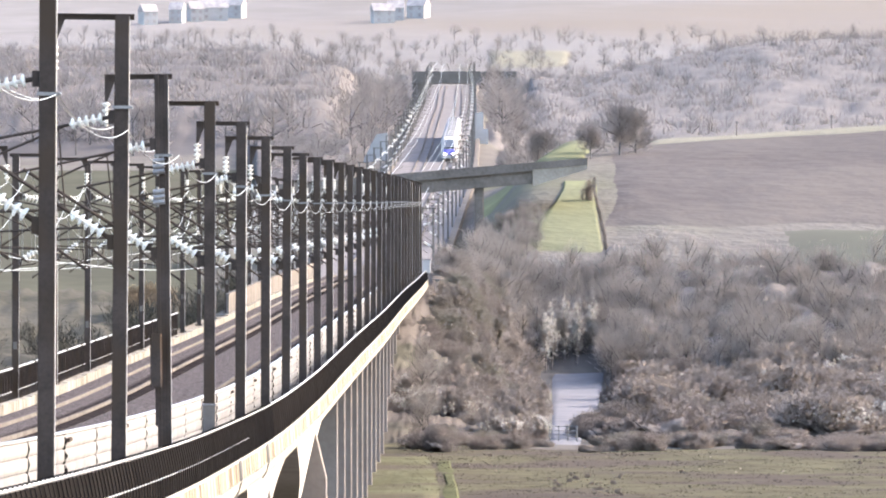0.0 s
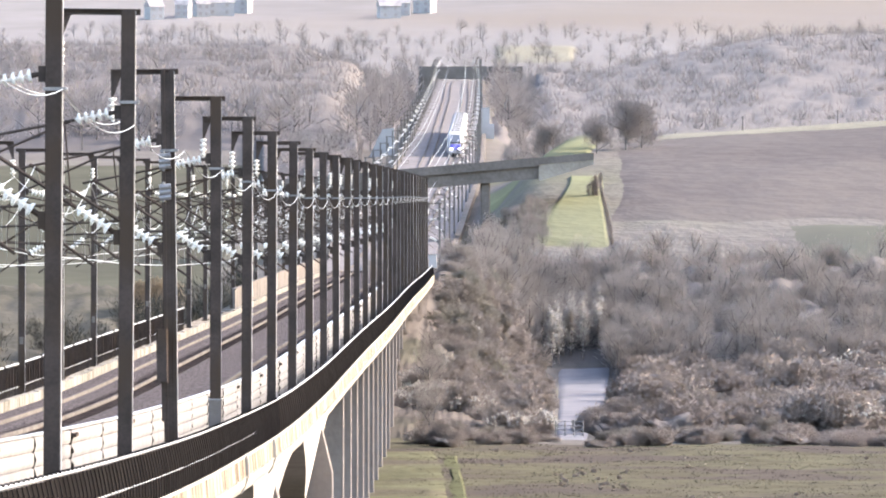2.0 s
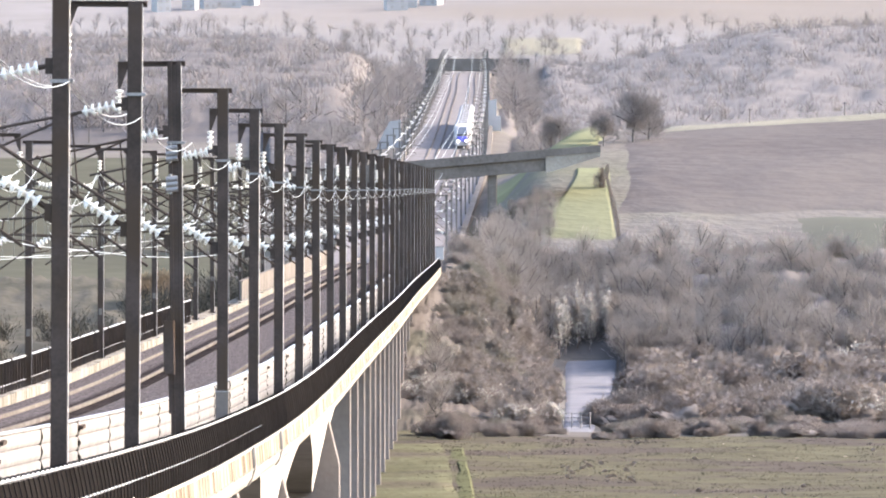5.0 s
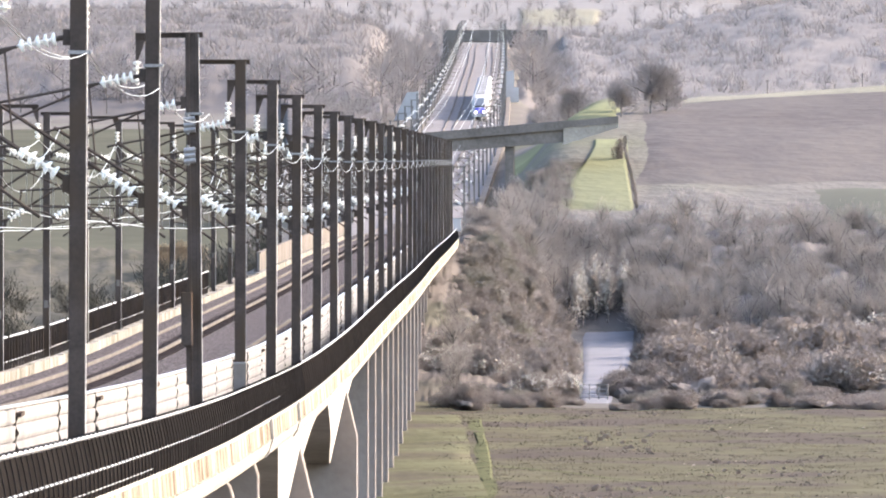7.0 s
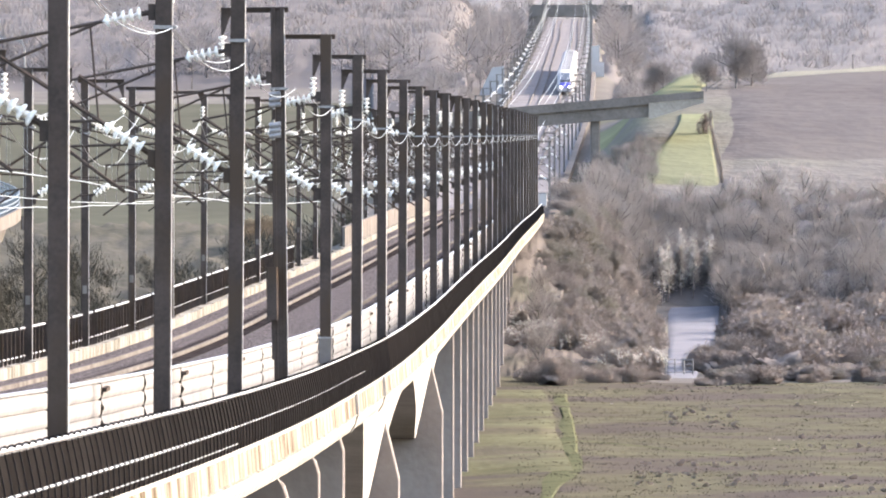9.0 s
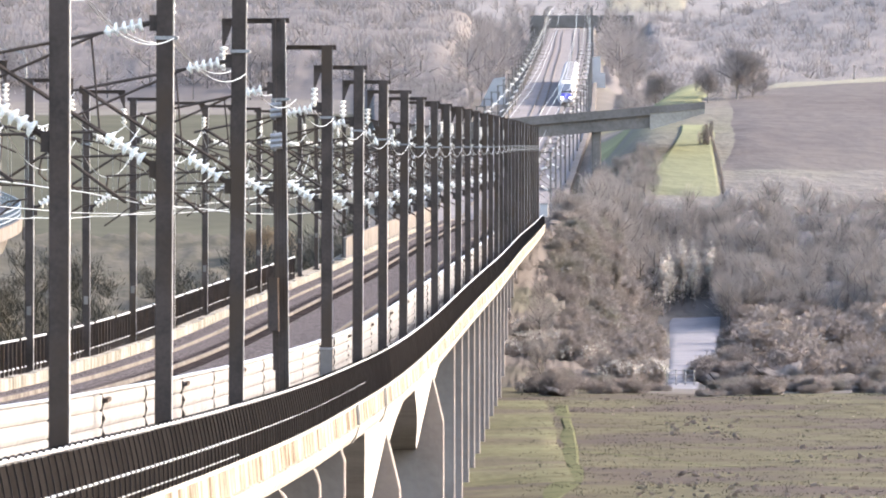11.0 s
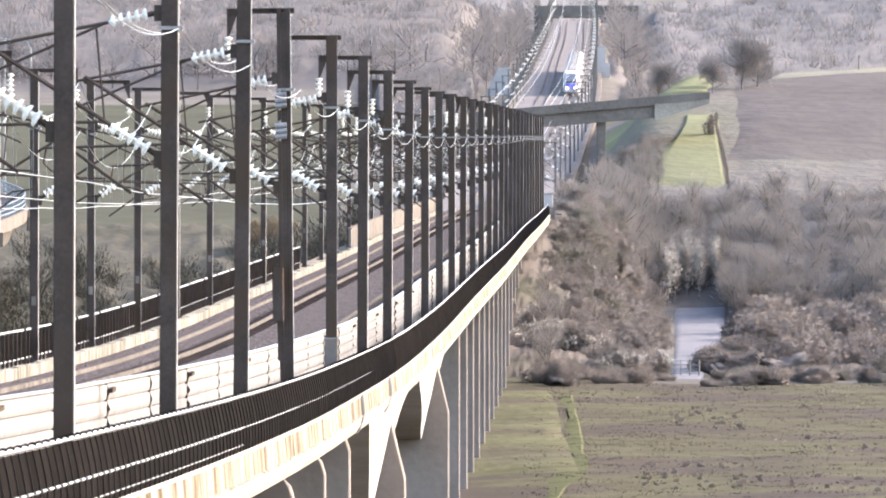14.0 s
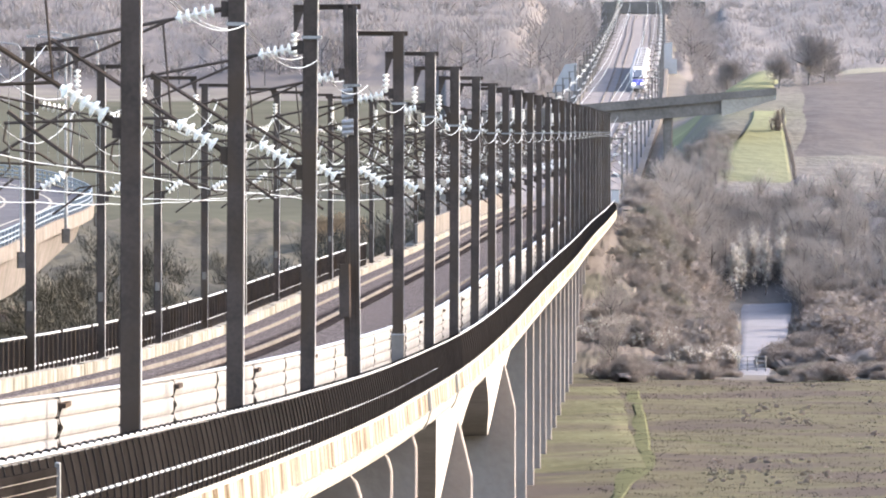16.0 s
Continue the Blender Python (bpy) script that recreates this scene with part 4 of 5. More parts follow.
hillside_wood = wood("hillside_wood", "dense bare grey winter trees on the slope above the valley", trees_mid,
     scatter(140, 0.8, 9, 1000, 1044, off_line) + scatter(150, 8, 19, 1008, 1042) + scatter(620, 17, 52, 988, 1047), TWIG, 0.32, 0.62, MID_MASS)
wood("embankment_trees", "bare trees and scrub on the railway embankment", trees_mid, scatter(60, -2.5, 9, 935, 1012, lambda x, y: x > far_x(max(y, 930)) + 7), TWIG, 0.2, 0.4, MID_MASS)
wood("bridge_side_scrub", "low bare scrub on the slope below the road bridge", trees_mid,
     scatter(150, 2.0, 10.2, 1040, 1094, lambda x, y: beside(x, y) > 0.5), TWIG, 0.12, 0.27, MID_MASS)
# far stems take the canopy's grey, so haze sits in their colour too
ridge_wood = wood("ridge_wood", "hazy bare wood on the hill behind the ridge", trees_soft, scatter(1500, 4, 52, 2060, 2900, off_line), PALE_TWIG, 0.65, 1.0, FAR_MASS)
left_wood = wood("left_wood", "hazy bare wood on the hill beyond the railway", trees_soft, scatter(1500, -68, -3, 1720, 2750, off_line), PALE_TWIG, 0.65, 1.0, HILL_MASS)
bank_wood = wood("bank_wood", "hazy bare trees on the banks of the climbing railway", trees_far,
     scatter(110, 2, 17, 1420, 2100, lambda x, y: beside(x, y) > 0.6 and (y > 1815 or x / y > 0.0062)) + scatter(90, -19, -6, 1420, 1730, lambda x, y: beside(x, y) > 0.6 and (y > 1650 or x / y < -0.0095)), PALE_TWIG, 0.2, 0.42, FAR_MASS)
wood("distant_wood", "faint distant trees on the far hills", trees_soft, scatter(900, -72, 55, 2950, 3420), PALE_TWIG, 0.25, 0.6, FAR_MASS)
wood("viaduct_side_trees", "bare trees and brown scrub crowding the viaduct's last piers", trees_mid,
     scatter(14, -4.6, -1.5, 770, 860, lambda x, y: x > rx(y) + 0.9), TWIG, 0.25, 0.45, MID_MASS)
# pale sheet that paints haze over the farthest hills
drape("chalk_down", lambda y: -330, lambda y: 300, 2960, 4880, 60, 40, HAZE_DOWN, "pale hazy downland on the far hills", "hillside", 0.6, warp=6)
valley_wood = wood("valley_wood", "bare trees and thicket behind the viaduct", trees_mid, scatter(150, -75, -13, 780, 960, lambda x, y: x < rx(min(y, 930)) - 18), VALLEY_MASS, 0.35, 0.7, VALLEY_MASS)
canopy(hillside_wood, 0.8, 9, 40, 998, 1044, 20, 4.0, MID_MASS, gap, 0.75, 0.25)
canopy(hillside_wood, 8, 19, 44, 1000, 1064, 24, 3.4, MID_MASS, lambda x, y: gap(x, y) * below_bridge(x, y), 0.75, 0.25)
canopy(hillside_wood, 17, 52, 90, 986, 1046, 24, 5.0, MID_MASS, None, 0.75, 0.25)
canopy(ridge_wood, 4, 52, 100, 2050, 2905, 110, 11.0, FAR_MASS, gap, 0.8, 0.1)
canopy(left_wood, -68, -3, 110, 1715, 2760, 130, 11.0, HILL_MASS, gap, 0.8, 0.1)
canopy(bank_wood, 2, 17, 60, 1820, 2110, 50, 2.5, HILL_MASS, beside, 0.7, 0.2)
canopy(bank_wood, 6.4, 17, 50, 1400, 1830, 50, 2.5, HILL_MASS, beside, 0.7, 0.2)
canopy(bank_wood, -20, -9.6, 50, 1400, 1740, 60, 4.0, HILL_MASS, beside, 0.7, 0.2)
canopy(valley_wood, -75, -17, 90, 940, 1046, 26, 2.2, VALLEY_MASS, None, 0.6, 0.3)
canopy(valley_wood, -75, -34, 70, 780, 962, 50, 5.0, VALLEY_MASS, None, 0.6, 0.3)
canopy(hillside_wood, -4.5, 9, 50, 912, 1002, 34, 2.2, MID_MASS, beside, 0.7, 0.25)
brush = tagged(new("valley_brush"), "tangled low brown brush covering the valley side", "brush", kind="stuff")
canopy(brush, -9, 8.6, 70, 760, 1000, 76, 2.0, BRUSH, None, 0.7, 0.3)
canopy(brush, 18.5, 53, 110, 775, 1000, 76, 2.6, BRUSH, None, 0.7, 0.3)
low_scrub = [bush(rng.uniform(1.8, 3.4), rng.uniform(1.5, 2.6), 1100, 7, 0.19) for k in range(7)]
wood("embankment_scrub", "dense brown scrub on the railway embankment", low_scrub,
     scatter(200, -4.5, 8.5, 915, 1004, lambda x, y: x > far_x(y) + 7.5 and x < 9) + scatter(110, -3, 6, 880, 940, lambda x, y: x > rx(min(y, 930)) + 1.0), SCRUB, 0.35, 0.75)
wood("valley_scrub", "tangled brown scrub filling the valley floor", low_scrub, scatter(110, -6.5, 8.0, 790, 990, lambda x, y: x > rx(min(y, 930)) + 2.5) + scatter(170, 20.5, 52, 790, 995), SCRUB, 0.45, 1.0)

# ---------------------------------------------------------------- scrub in the valley
bush_protos = []
for k in range(9):
    st, lf = bush(rng.uniform(2.2, 4.2), rng.uniform(1.8, 3.2), 2800, 7, 0.16)
    a, b = tri_mesh("stems", st), tri_mesh("foliage", lf)
    bm = bumesh()
    ext = lf.reshape(-1, 3)
    bmesh.ops.create_icosphere(bm, subdivisions=4, radius=1)
    hi, wi = float(ext[:, 2].max()), float(np.abs(ext[:, :2]).max())
    for v in bm.verts:
        d = v.co.copy()
        q = 0.46 + 0.26 * noise.noise(d * 1.9 + Vector((k * 5, 0, 0))) + 0.14 * noise.noise(d * 5 + Vector((0, k * 3, 0)))
        v.co = Vector((d.x * wi * q, d.y * wi * q, max(-0.1, (d.z * 0.5 + 0.42) * hi * q)))
    core = mesh_of(bm, "inner_mass")
    core.materials.append(SCRUB)
    core.polygons.foreach_set("use_smooth", [True] * len(core.polygons))
    a.materials.append(BARK)
    b.materials.append(SCRUB)
    bush_protos.append((a, b, core))


def fluff_over(h, r, count):
    """Seed heads draped over the top and one shoulder of a bush."""
    d = rng.normal(size=(count, 3))
    d /= np.linalg.norm(d, axis=1, keepdims=True)
    d = d[(d[:, 2] > 0.05) & (np.sin(d[:, 0] * 7 + d[:, 1] * 5) > -0.2)]
    c = d * np.array((r, r, h * 0.5)) * rng.uniform(0.88, 1.06, (len(d), 1)) + np.array((0, 0, h * 0.48))
    dr = rng.normal(size=c.shape)
    dr /= np.linalg.norm(dr, axis=1, keepdims=True)
    return slivers(c, dr, 0.22, 0.09)


def thicket(x, y, s, fluff=False, wide=1.0, russet=False):
    p = bush_protos[rng.integers(len(bush_protos))]
    what = "brown winter thicket draped in white seed fluff" if fluff else ("low russet-leaved bush in the valley" if russet else "bare brown winter scrub bush in the valley")
    b = tagged(new("scrub_bush"), what, "bush", "valley scrub bushes")
    b.matrix_basis = Matrix.Translation((x, y, ground_z(x, y) - 0.05)) @ Matrix.Rotation(rng.uniform(0, 6.28), 4, "Z") @ Matrix.Diagonal((s * wide, s * wide, s, 1))
    part("stem", p[0], BARK, b)
    part("inner_mass", p[2], SCRUB, b)
    if russet:
        me = p[1].copy()
        me.materials.clear()
        me.materials.append(RUST)
        part("foliage", me, RUST, b)
    else:
        part("foliage", p[1], SCRUB, b)
    if fluff:
        me = tri_mesh("seed_fluff", fluff_over(3.3, 2.6, 900))
        tagged(part("seed_fluff", me, FLUFF, b, "white fluffy seed heads"), kind="stuff")
    return b


for k in range(22):                                    # draped bank behind the meadow
    x = -6.5 + 14.0 * k / 21
    thicket(x + rng.uniform(-0.3, 0.3), 800 + rng.uniform(-22, 22), rng.uniform(0.6, 1.0), k % 3 != 1)
for x, y in scatter(8, -4.8, -0.5, 755, 790, lambda x, y: x > rx(y) + 0.8):     # beside the last piers
    thicket(x, y, rng.uniform(0.4, 0.6))
for x, y in scatter(24, -2.5, 4.5, 885, 940, lambda x, y: x > rx(min(y, 930)) + 1.2):
    thicket(x, y, rng.uniform(0.35, 0.6))
for x, y in scatter(62, -3.5, 52, 764, 784, lambda x, y: not 8.4 < x < 11.8 and x > rx(y) + 0.8):     # ragged front of the brush
    thicket(x, y, rng.uniform(0.25, 0.5), False, 1.6)
for x, y in scatter(60, -6.0, 8.4, 830, 990, lambda x, y: x > rx(min(y, 930)) + 3):           # brown scrub behind it
    thicket(x, y, rng.uniform(0.5, 1.0), rng.uniform() < 0.05)
for x, y in scatter(44, 19.5, 52, 790, 900):           # thickets round the track
    thicket(x, y, rng.uniform(0.8, 1.4), rng.uniform() < 0.12, 1.1)
for x, y in scatter(38, 19.5, 52, 905, 990):
    thicket(x, y, rng.uniform(0.9, 1.5), rng.uniform() < 0.15, 1.1, rng.uniform() < 0.06)
for x, y in ((12.6, 812), (13.4, 800), (14.6, 806), (15.6, 818), (14.2, 826), (16.2, 840), (15.6, 800), (16.6, 860), (17.2, 882), (17.6, 905)):
    thicket(x, y, rng.uniform(0.7, 0.95))
for x, y in scatter(60, -1.5, 9.5, 925, 1008, lambda x, y: far_x(y) + 8 < x < 8.5):
    thicket(x, y, rng.uniform(0.45, 0.85))
wood("weed_patch", "low brown weeds in patches over the meadow", low_scrub,
     scatter(60, 8, 21, 538, 578) + scatter(40, 11, 19, 650, 694) + scatter(40, 24, 52, 520, 560) + scatter(30, 22, 40, 600, 640) + scatter(30, 2, 50, 700, 750), SCRUB, 0.05, 0.12)
for x, y in scatter(30, 3.5, 9.5, 800, 990, lambda x, y: 3.5 < x < 8.6):      # on the bank above the track
    thicket(x, y, rng.uniform(0.4, 0.75))
for x, y in scatter(30, -75, -16, 700, 860, lambda x, y: x < rx(y) - 16):
    thicket(x, y, rng.uniform(0.8, 1.5))
for k, (x, y) in enumerate(((11.6, 1004), (13.0, 1008), (14.3, 1006), (16.0, 1010), (10.9, 1002))):
    st, tw = bare_tree(4.6 + 0.5 * (k % 3), 0.8, 260, 6, 0.3, 0.6, 0.05)
    t = tagged(new("climber_covered_tree"), "slim bare tree hung with pale seed heads", "tree", "pale slim trees")
    t.matrix_basis = pose(x, y, ground_z(x, y))
    part("trunk", tri_mesh("trunk", st), BARK, t)
    part("crown", tri_mesh("crown", tw), TWIG, t)
    c = rng.normal(size=(520, 3)) * np.array((0.3, 0.3, 1.3)) + np.array((0, 0, 4.0))
    dr = rng.normal(size=c.shape)
    dr /= np.linalg.norm(dr, axis=1, keepdims=True)
    tagged(part("seed_fluff", tri_mesh("seed_fluff", slivers(c, dr, 0.22, 0.08)), FLUFF, t), kind="stuff")

# rough grass
cl = []
for x, y in scatter(2400, -4, 52, 490, 770):
    c = np.array((x, y, ground_z(x, y) + 0.1)) + rng.normal(size=(9, 3)) * np.array((0.35, 0.35, 0.02))
    d = rng.normal(size=(9, 3)) * 0.5 + np.array((0, 0, 1))
    cl.append(slivers(c, d / np.linalg.norm(d, axis=1, keepdims=True), 0.1, 0.035))
tagged(part("rough_grass", tri_mesh("rough_grass", np.concatenate(cl)), TUSSOCK), "rough tufts of dry grass in the meadow", "grass", kind="stuff")

# field gate at the end of the farm track
gate = tagged(new("field_gate"), "grey metal field gate across the farm track", "gate")
gx0, gy0 = 9.0, 795.0
gz0 = ground_z(gx0 + 1, gy0)
for k in range(4):
    bm = bumesh()
    bm_tube(bm, (gx0, gy0, gz0 + 0.35 + 0.35 * k), (gx0 + 2.3, gy0, gz0 + 0.35 + 0.35 * k), 0.035)
    part("bar", bm, GALV, gate)
for k in range(4):
    bm = bumesh()
    bm_tube(bm, (gx0 + 0.766 * k, gy0, gz0 - 0.3), (gx0 + 0.766 * k, gy0, gz0 + 1.5), 0.05)
    part("upright", bm, GALV, gate)

# hedge at the pasture's edge, lone trees and the ridge
hedge = [(ray_x(17.3 - 1.3 * smooth(1066, 1120, y), y) + rng.uniform(-0.1, 0.1), y) for y in np.arange(1066, 1132, 0.7)]
wood("field_hedge", "dark clipped hedge along the pasture", [bush(0.7, 0.3, 160, 5, 0.1) for k in range(3)], hedge, SCRUB, 0.35, 0.65)
for x, y, s in ((18.4, 1178, 0.62), (22.3, 1190, 0.95), (24.4, 1196, 0.8), (12.5, 1240, 0.6), (13.6, 1235, 0.5)):
    st, tw = bare_tree(7.0, 3.4, 2400, 16, 0.12, 0.8, 0.055)
    t = tagged(new("bare_tree"), "bare rounded winter tree on the field edge", "tree", "field trees")
    t.matrix_basis = Matrix.Translation((x, y, ground_z(x, y))) @ Matrix.Diagonal((s, s, s, 1))
    part("trunk", tri_mesh("trunk", st), FAR_MASS, t)
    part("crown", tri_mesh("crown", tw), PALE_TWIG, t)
st, lf = bush(2.6, 0.9, 500, 4, 0.15)
cone = tagged(new("evergreen_bush"), "small dark upright evergreen beside the bridge", "bush")
cone.matrix_basis = pose(16.9, 1105, ground_z(16.9, 1105))
part("stem", tri_mesh("stem", st), BARK, cone)
part("foliage", tri_mesh("foliage", lf), SCRUB, cone)
for x, y in ((40.5, 1300), (54.0, 1310)):
    p = tagged(new("wooden_pole"), "thin wooden pole standing on the ridge field", "pole", "ridge poles")
    p.matrix_basis = pose(x, y, ground_z(x, y))
    bm = bumesh()
    bm_tube(bm, (0, 0, -0.3), (0, 0, 2.2), 0.09, 8, 0.07)
    part("shaft", bm, BARK, p)
    bm = bumesh()
    bm_box(bm, (-0.3, -0.05, 1.95), (0.3, 0.05, 2.03))
    part("crossbar", bm, BARK, p)
for x, y, s in ((-32.3, 1000, 1.4), (-31.2, 1004, 1.2), (-33.2, 1004, 1.0)):
    thicket(x, y, s, False, 0.8, True)

# ---------------------------------------------------------------- the line beyond the viaduct
far_track = tagged(new("railway_track"), "distant double railway track climbing through the cutting", "railway track")
fy = [float(y) for y in np.arange(931, 2705, 12.0)]
bm = bumesh()
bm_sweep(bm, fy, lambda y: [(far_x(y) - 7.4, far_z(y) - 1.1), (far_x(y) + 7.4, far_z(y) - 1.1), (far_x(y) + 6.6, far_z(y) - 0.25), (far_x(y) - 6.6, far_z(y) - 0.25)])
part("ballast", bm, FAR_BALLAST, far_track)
for c in (-2.3, 2.3):
    for g in (-0.75, 0.75):
        bm = bumesh()
        bm_sweep(bm, fy, lambda y: [(far_x(y) + c + g - 0.05, far_z(y) - 0.2), (far_x(y) + c + g + 0.05, far_z(y) - 0.2), (far_x(y) + c + g + 0.05, far_z(y)), (far_x(y) + c + g - 0.05, far_z(y))])
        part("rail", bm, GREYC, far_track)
    bm = bumesh()
    bm_sweep(bm, fy, lambda y: [(far_x(y) + c * 3.0 - 0.35, far_z(y) - 1.0), (far_x(y) + c * 3.0 + 0.35, far_z(y) - 1.0), (far_x(y) + c * 3.0 + 0.35, far_z(y) + 0.15), (far_x(y) + c * 3.0 - 0.35, far_z(y) + 0.15)])
    part("trough_wall", bm, GREYC, far_track)
far_near = build_mast("slim grey railway mast with glass insulators in the cutting", -1, 7.0, 1.2, 0.2, 0.75)
far_back = build_mast("slim grey railway mast with glass insulators in the cutting", 1, 7.0, 1.2, 0.2, 0.75)
# far masts swap dark steel for a paler grey that stands in for haze
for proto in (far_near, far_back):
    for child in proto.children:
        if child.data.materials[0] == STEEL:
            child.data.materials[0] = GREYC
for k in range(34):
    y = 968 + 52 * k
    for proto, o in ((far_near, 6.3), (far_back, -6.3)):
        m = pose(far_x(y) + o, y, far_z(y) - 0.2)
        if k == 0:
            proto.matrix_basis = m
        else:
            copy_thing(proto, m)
wires = tagged(new("overhead_line"), "distant overhead wires above the climbing tracks", "overhead line", kind="stuff")
for o, z in ((2.3, 4.9), (-2.3, 4.9), (2.3, 6.3), (-2.3, 6.3), (4.4, 6.6), (-4.4, 6.6)):
    bm = bumesh()
    bm_line(bm, [Vector((far_x(y), y, far_z(y))) + Vector((o, 0, z)) for y in fy[3::4]], 0.02, 3)
    part("wire", bm, WIRE, wires)

# road bridge over the line
bridge = tagged(new("road_bridge"), "weathered grey concrete road bridge over the railway", "bridge")
BY = 1100.0


def bridge_z(x):
    return EYE_Z + 4.3 + (x + 5) * 0.085


bm = bumesh()
for lo, hi, y0, y1 in ((-2.0, -0.55, -4.2, 4.2), (-0.55, -0.35, -4.6, 4.6)):
    a = [bm.verts.new((x, BY + y, bridge_z(x) + z)) for x in (-24, 10.4) for y in (y0, y1) for z in (lo, hi)]
    for f in ((0, 1, 3, 2), (4, 6, 7, 5), (0, 4, 5, 1), (2, 3, 7, 6), (0, 2, 6, 4), (1, 5, 7, 3)):
        bm.faces.new([a[i] for i in f])
part("deck", bm, GREYC, bridge)
for y0 in (-4.5, 4.2):
    bm = bumesh()
    a = [bm.verts.new((x, BY + y, bridge_z(x) + z)) for x in (-24, 16.8) for y in (y0, y0 + 0.3) for z in (-0.36, 0.45)]
    for f in ((0, 1, 3, 2), (4, 6, 7, 5), (0, 4, 5, 1), (2, 3, 7, 6), (0, 2, 6, 4), (1, 5, 7, 3)):
        bm.faces.new([a[i] for i in f])
    part("parapet", bm, GREYC, bridge)
for x in (4.2, -17.5):
    bm = bumesh()
    chamfered(bm, x - 0.55, x + 0.55, BY - 3.6, BY + 3.6, ground_z(x, BY) - 1, bridge_z(x) - 2.0, 0.15)
    part("pier", bm, GREYC, bridge)
bm = bumesh()
a = [(10.42, -2.3), (16.8, -0.9), (16.8, -0.37), (10.42, -0.37)]
q0 = [bm.verts.new((x, BY - 4.4, bridge_z(x) + z)) for x, z in a]
q1 = [bm.verts.new((x, BY + 4.4, bridge_z(x) + z)) for x, z in a]
bm.faces.new(q0)
bm.faces.new(q1[::-1])
for i in range(4):
    bm.faces.new((q0[i], q1[i], q1[(i + 1) % 4], q0[(i + 1) % 4]))
part("abutment", bm, CONC, bridge, "paler concrete abutment")

# far bridge at the head of the cutting
fb = tagged(new("overbridge"), "distant dark flat bridge across the railway cutting", "bridge")
bm = bumesh()
bm_box(bm, (-8.5, 2700, EYE_Z + 37.6), (21, 2712, EYE_Z + 41.0))
part("deck", bm, GREYC, fb)
for x0, x1 in ((-8.5, -3.6), (10.2, 21)):
    bm = bumesh()
    bm_box(bm, (x0, 2701, EYE_Z + 24), (x1, 2711, EYE_Z + 37.6))
    part("abutment", bm, GREYC, fb)

# pale retaining walls beside the line
for pts, y in (([(2.75, 13.5), (5.2, 13.5), (5.2, 16.3), (4.3, 16.4), (4.3, 19.6), (2.75, 19.4)], 1800), ([(-14.2, 8.6), (-9.6, 8.6), (-9.6, 14.2), (-11.6, 14.0), (-13.0, 11.2)], 1640)):
    w = tagged(new("retaining_wall"), "pale concrete retaining wall beside the railway", "wall", "retaining walls")
    bm = bumesh()
    q0 = [bm.verts.new((x + 3.4 if y == 1800 else x, y, EYE_Z + z)) for x, z in pts]
    q1 = [bm.verts.new(v.co + Vector((0, 3, 0))) for v in q0]
    bm.faces.new(q0)
    bm.faces.new(q1[::-1])
    for i in range(len(pts)):
        bm.faces.new((q0[i], q1[i], q1[(i + 1) % len(pts)], q0[(i + 1) % len(pts)]))
    part("wall", bm, WHITE, w)

# train coming down the line
train = tagged(new("train"), "white high-speed train with dark windscreen and blue nose", "train")


def car_body(bm, y0, y1, nose=False):
    n = 6 if nose else 2
    rings = []
    for k in range(n + 1):
        y = y0 + (y1 - y0) * k / n
        f = min(1.0, 0.35 + 0.65 * math.sqrt(k / 3)) if nose else 1.0
        c, z = far_x(y) + 2.3, far_z(y)
        top = 0.9 + 2.9 * f
        w = 1.4 * (0.7 + 0.3 * f)
        rings.append([bm.verts.new(p) for p in ((c - w, y, z + 0.4), (c - w, y, z + top - 0.6), (c - w * 0.7, y, z + top - 0.1), (c, y, z + top),
                                                 (c + w * 0.7, y, z + top - 0.1), (c + w, y, z + top - 0.6), (c + w, y, z + 0.4))])
    for a, b in zip(rings, rings[1:]):
        for i in range(7):
            bm.faces.new((a[i], b[i], b[(i + 1) % 7], a[(i + 1) % 7]))
    bm.faces.new(rings[0])
    bm.faces.new(rings[-1][::-1])


HEAD = 1590.0
for k in range(12):
    bm = bumesh()
    car_body(bm, HEAD + 20.4 * k, HEAD + 20.4 * k + 20.0, k == 0)
    car = part("car", bm, TRAINW, train)
    if k:
        bm = bumesh()
        y = HEAD + 20.4 * k
        bm_box(bm, (far_x(y) + 1.6, y + 5, far_z(y) + 3.82), (far_x(y) + 3.0, y + 9, far_z(y) + 4.05))
        part("roof_unit", bm, GREYC, car)
bm = bumesh()
cx, cz = far_x(HEAD) + 2.3, far_z(HEAD)
chamfered(bm, cx - 0.85, cx + 0.85, HEAD - 0.12, HEAD + 0.6, cz + 1.0, cz + 1.9, 0.1)
part("nose", bm, TRAINB, train, "deep blue nose")
bm = bumesh()
v = [bm.verts.new(p) for p in ((cx - 0.85, HEAD + 0.5, cz + 2.05), (cx + 0.85, HEAD + 0.5, cz + 2.05), (cx + 0.75, HEAD + 3.4, cz + 3.35), (cx - 0.75, HEAD + 3.4, cz + 3.35))]
v2 = [bm.verts.new(p.co + Vector((0, -0.25, 0.2))) for p in v]
bm.faces.new(v2)
for i in range(4):
    bm.faces.new((v[i], v[(i + 1) % 4], v2[(i + 1) % 4], v2[i]))
part("windscreen", bm, DARKGL, train)
LAMP = bpy.data.materials.new("head_lamp_glow")
LAMP.use_nodes = True
LAMP.node_tree.nodes["Principled BSDF"].inputs["Emission Color"].default_value = (0.85, 0.85, 1.0, 1)
LAMP.node_tree.nodes["Principled BSDF"].inputs["Emission Strength"].default_value = 2.0
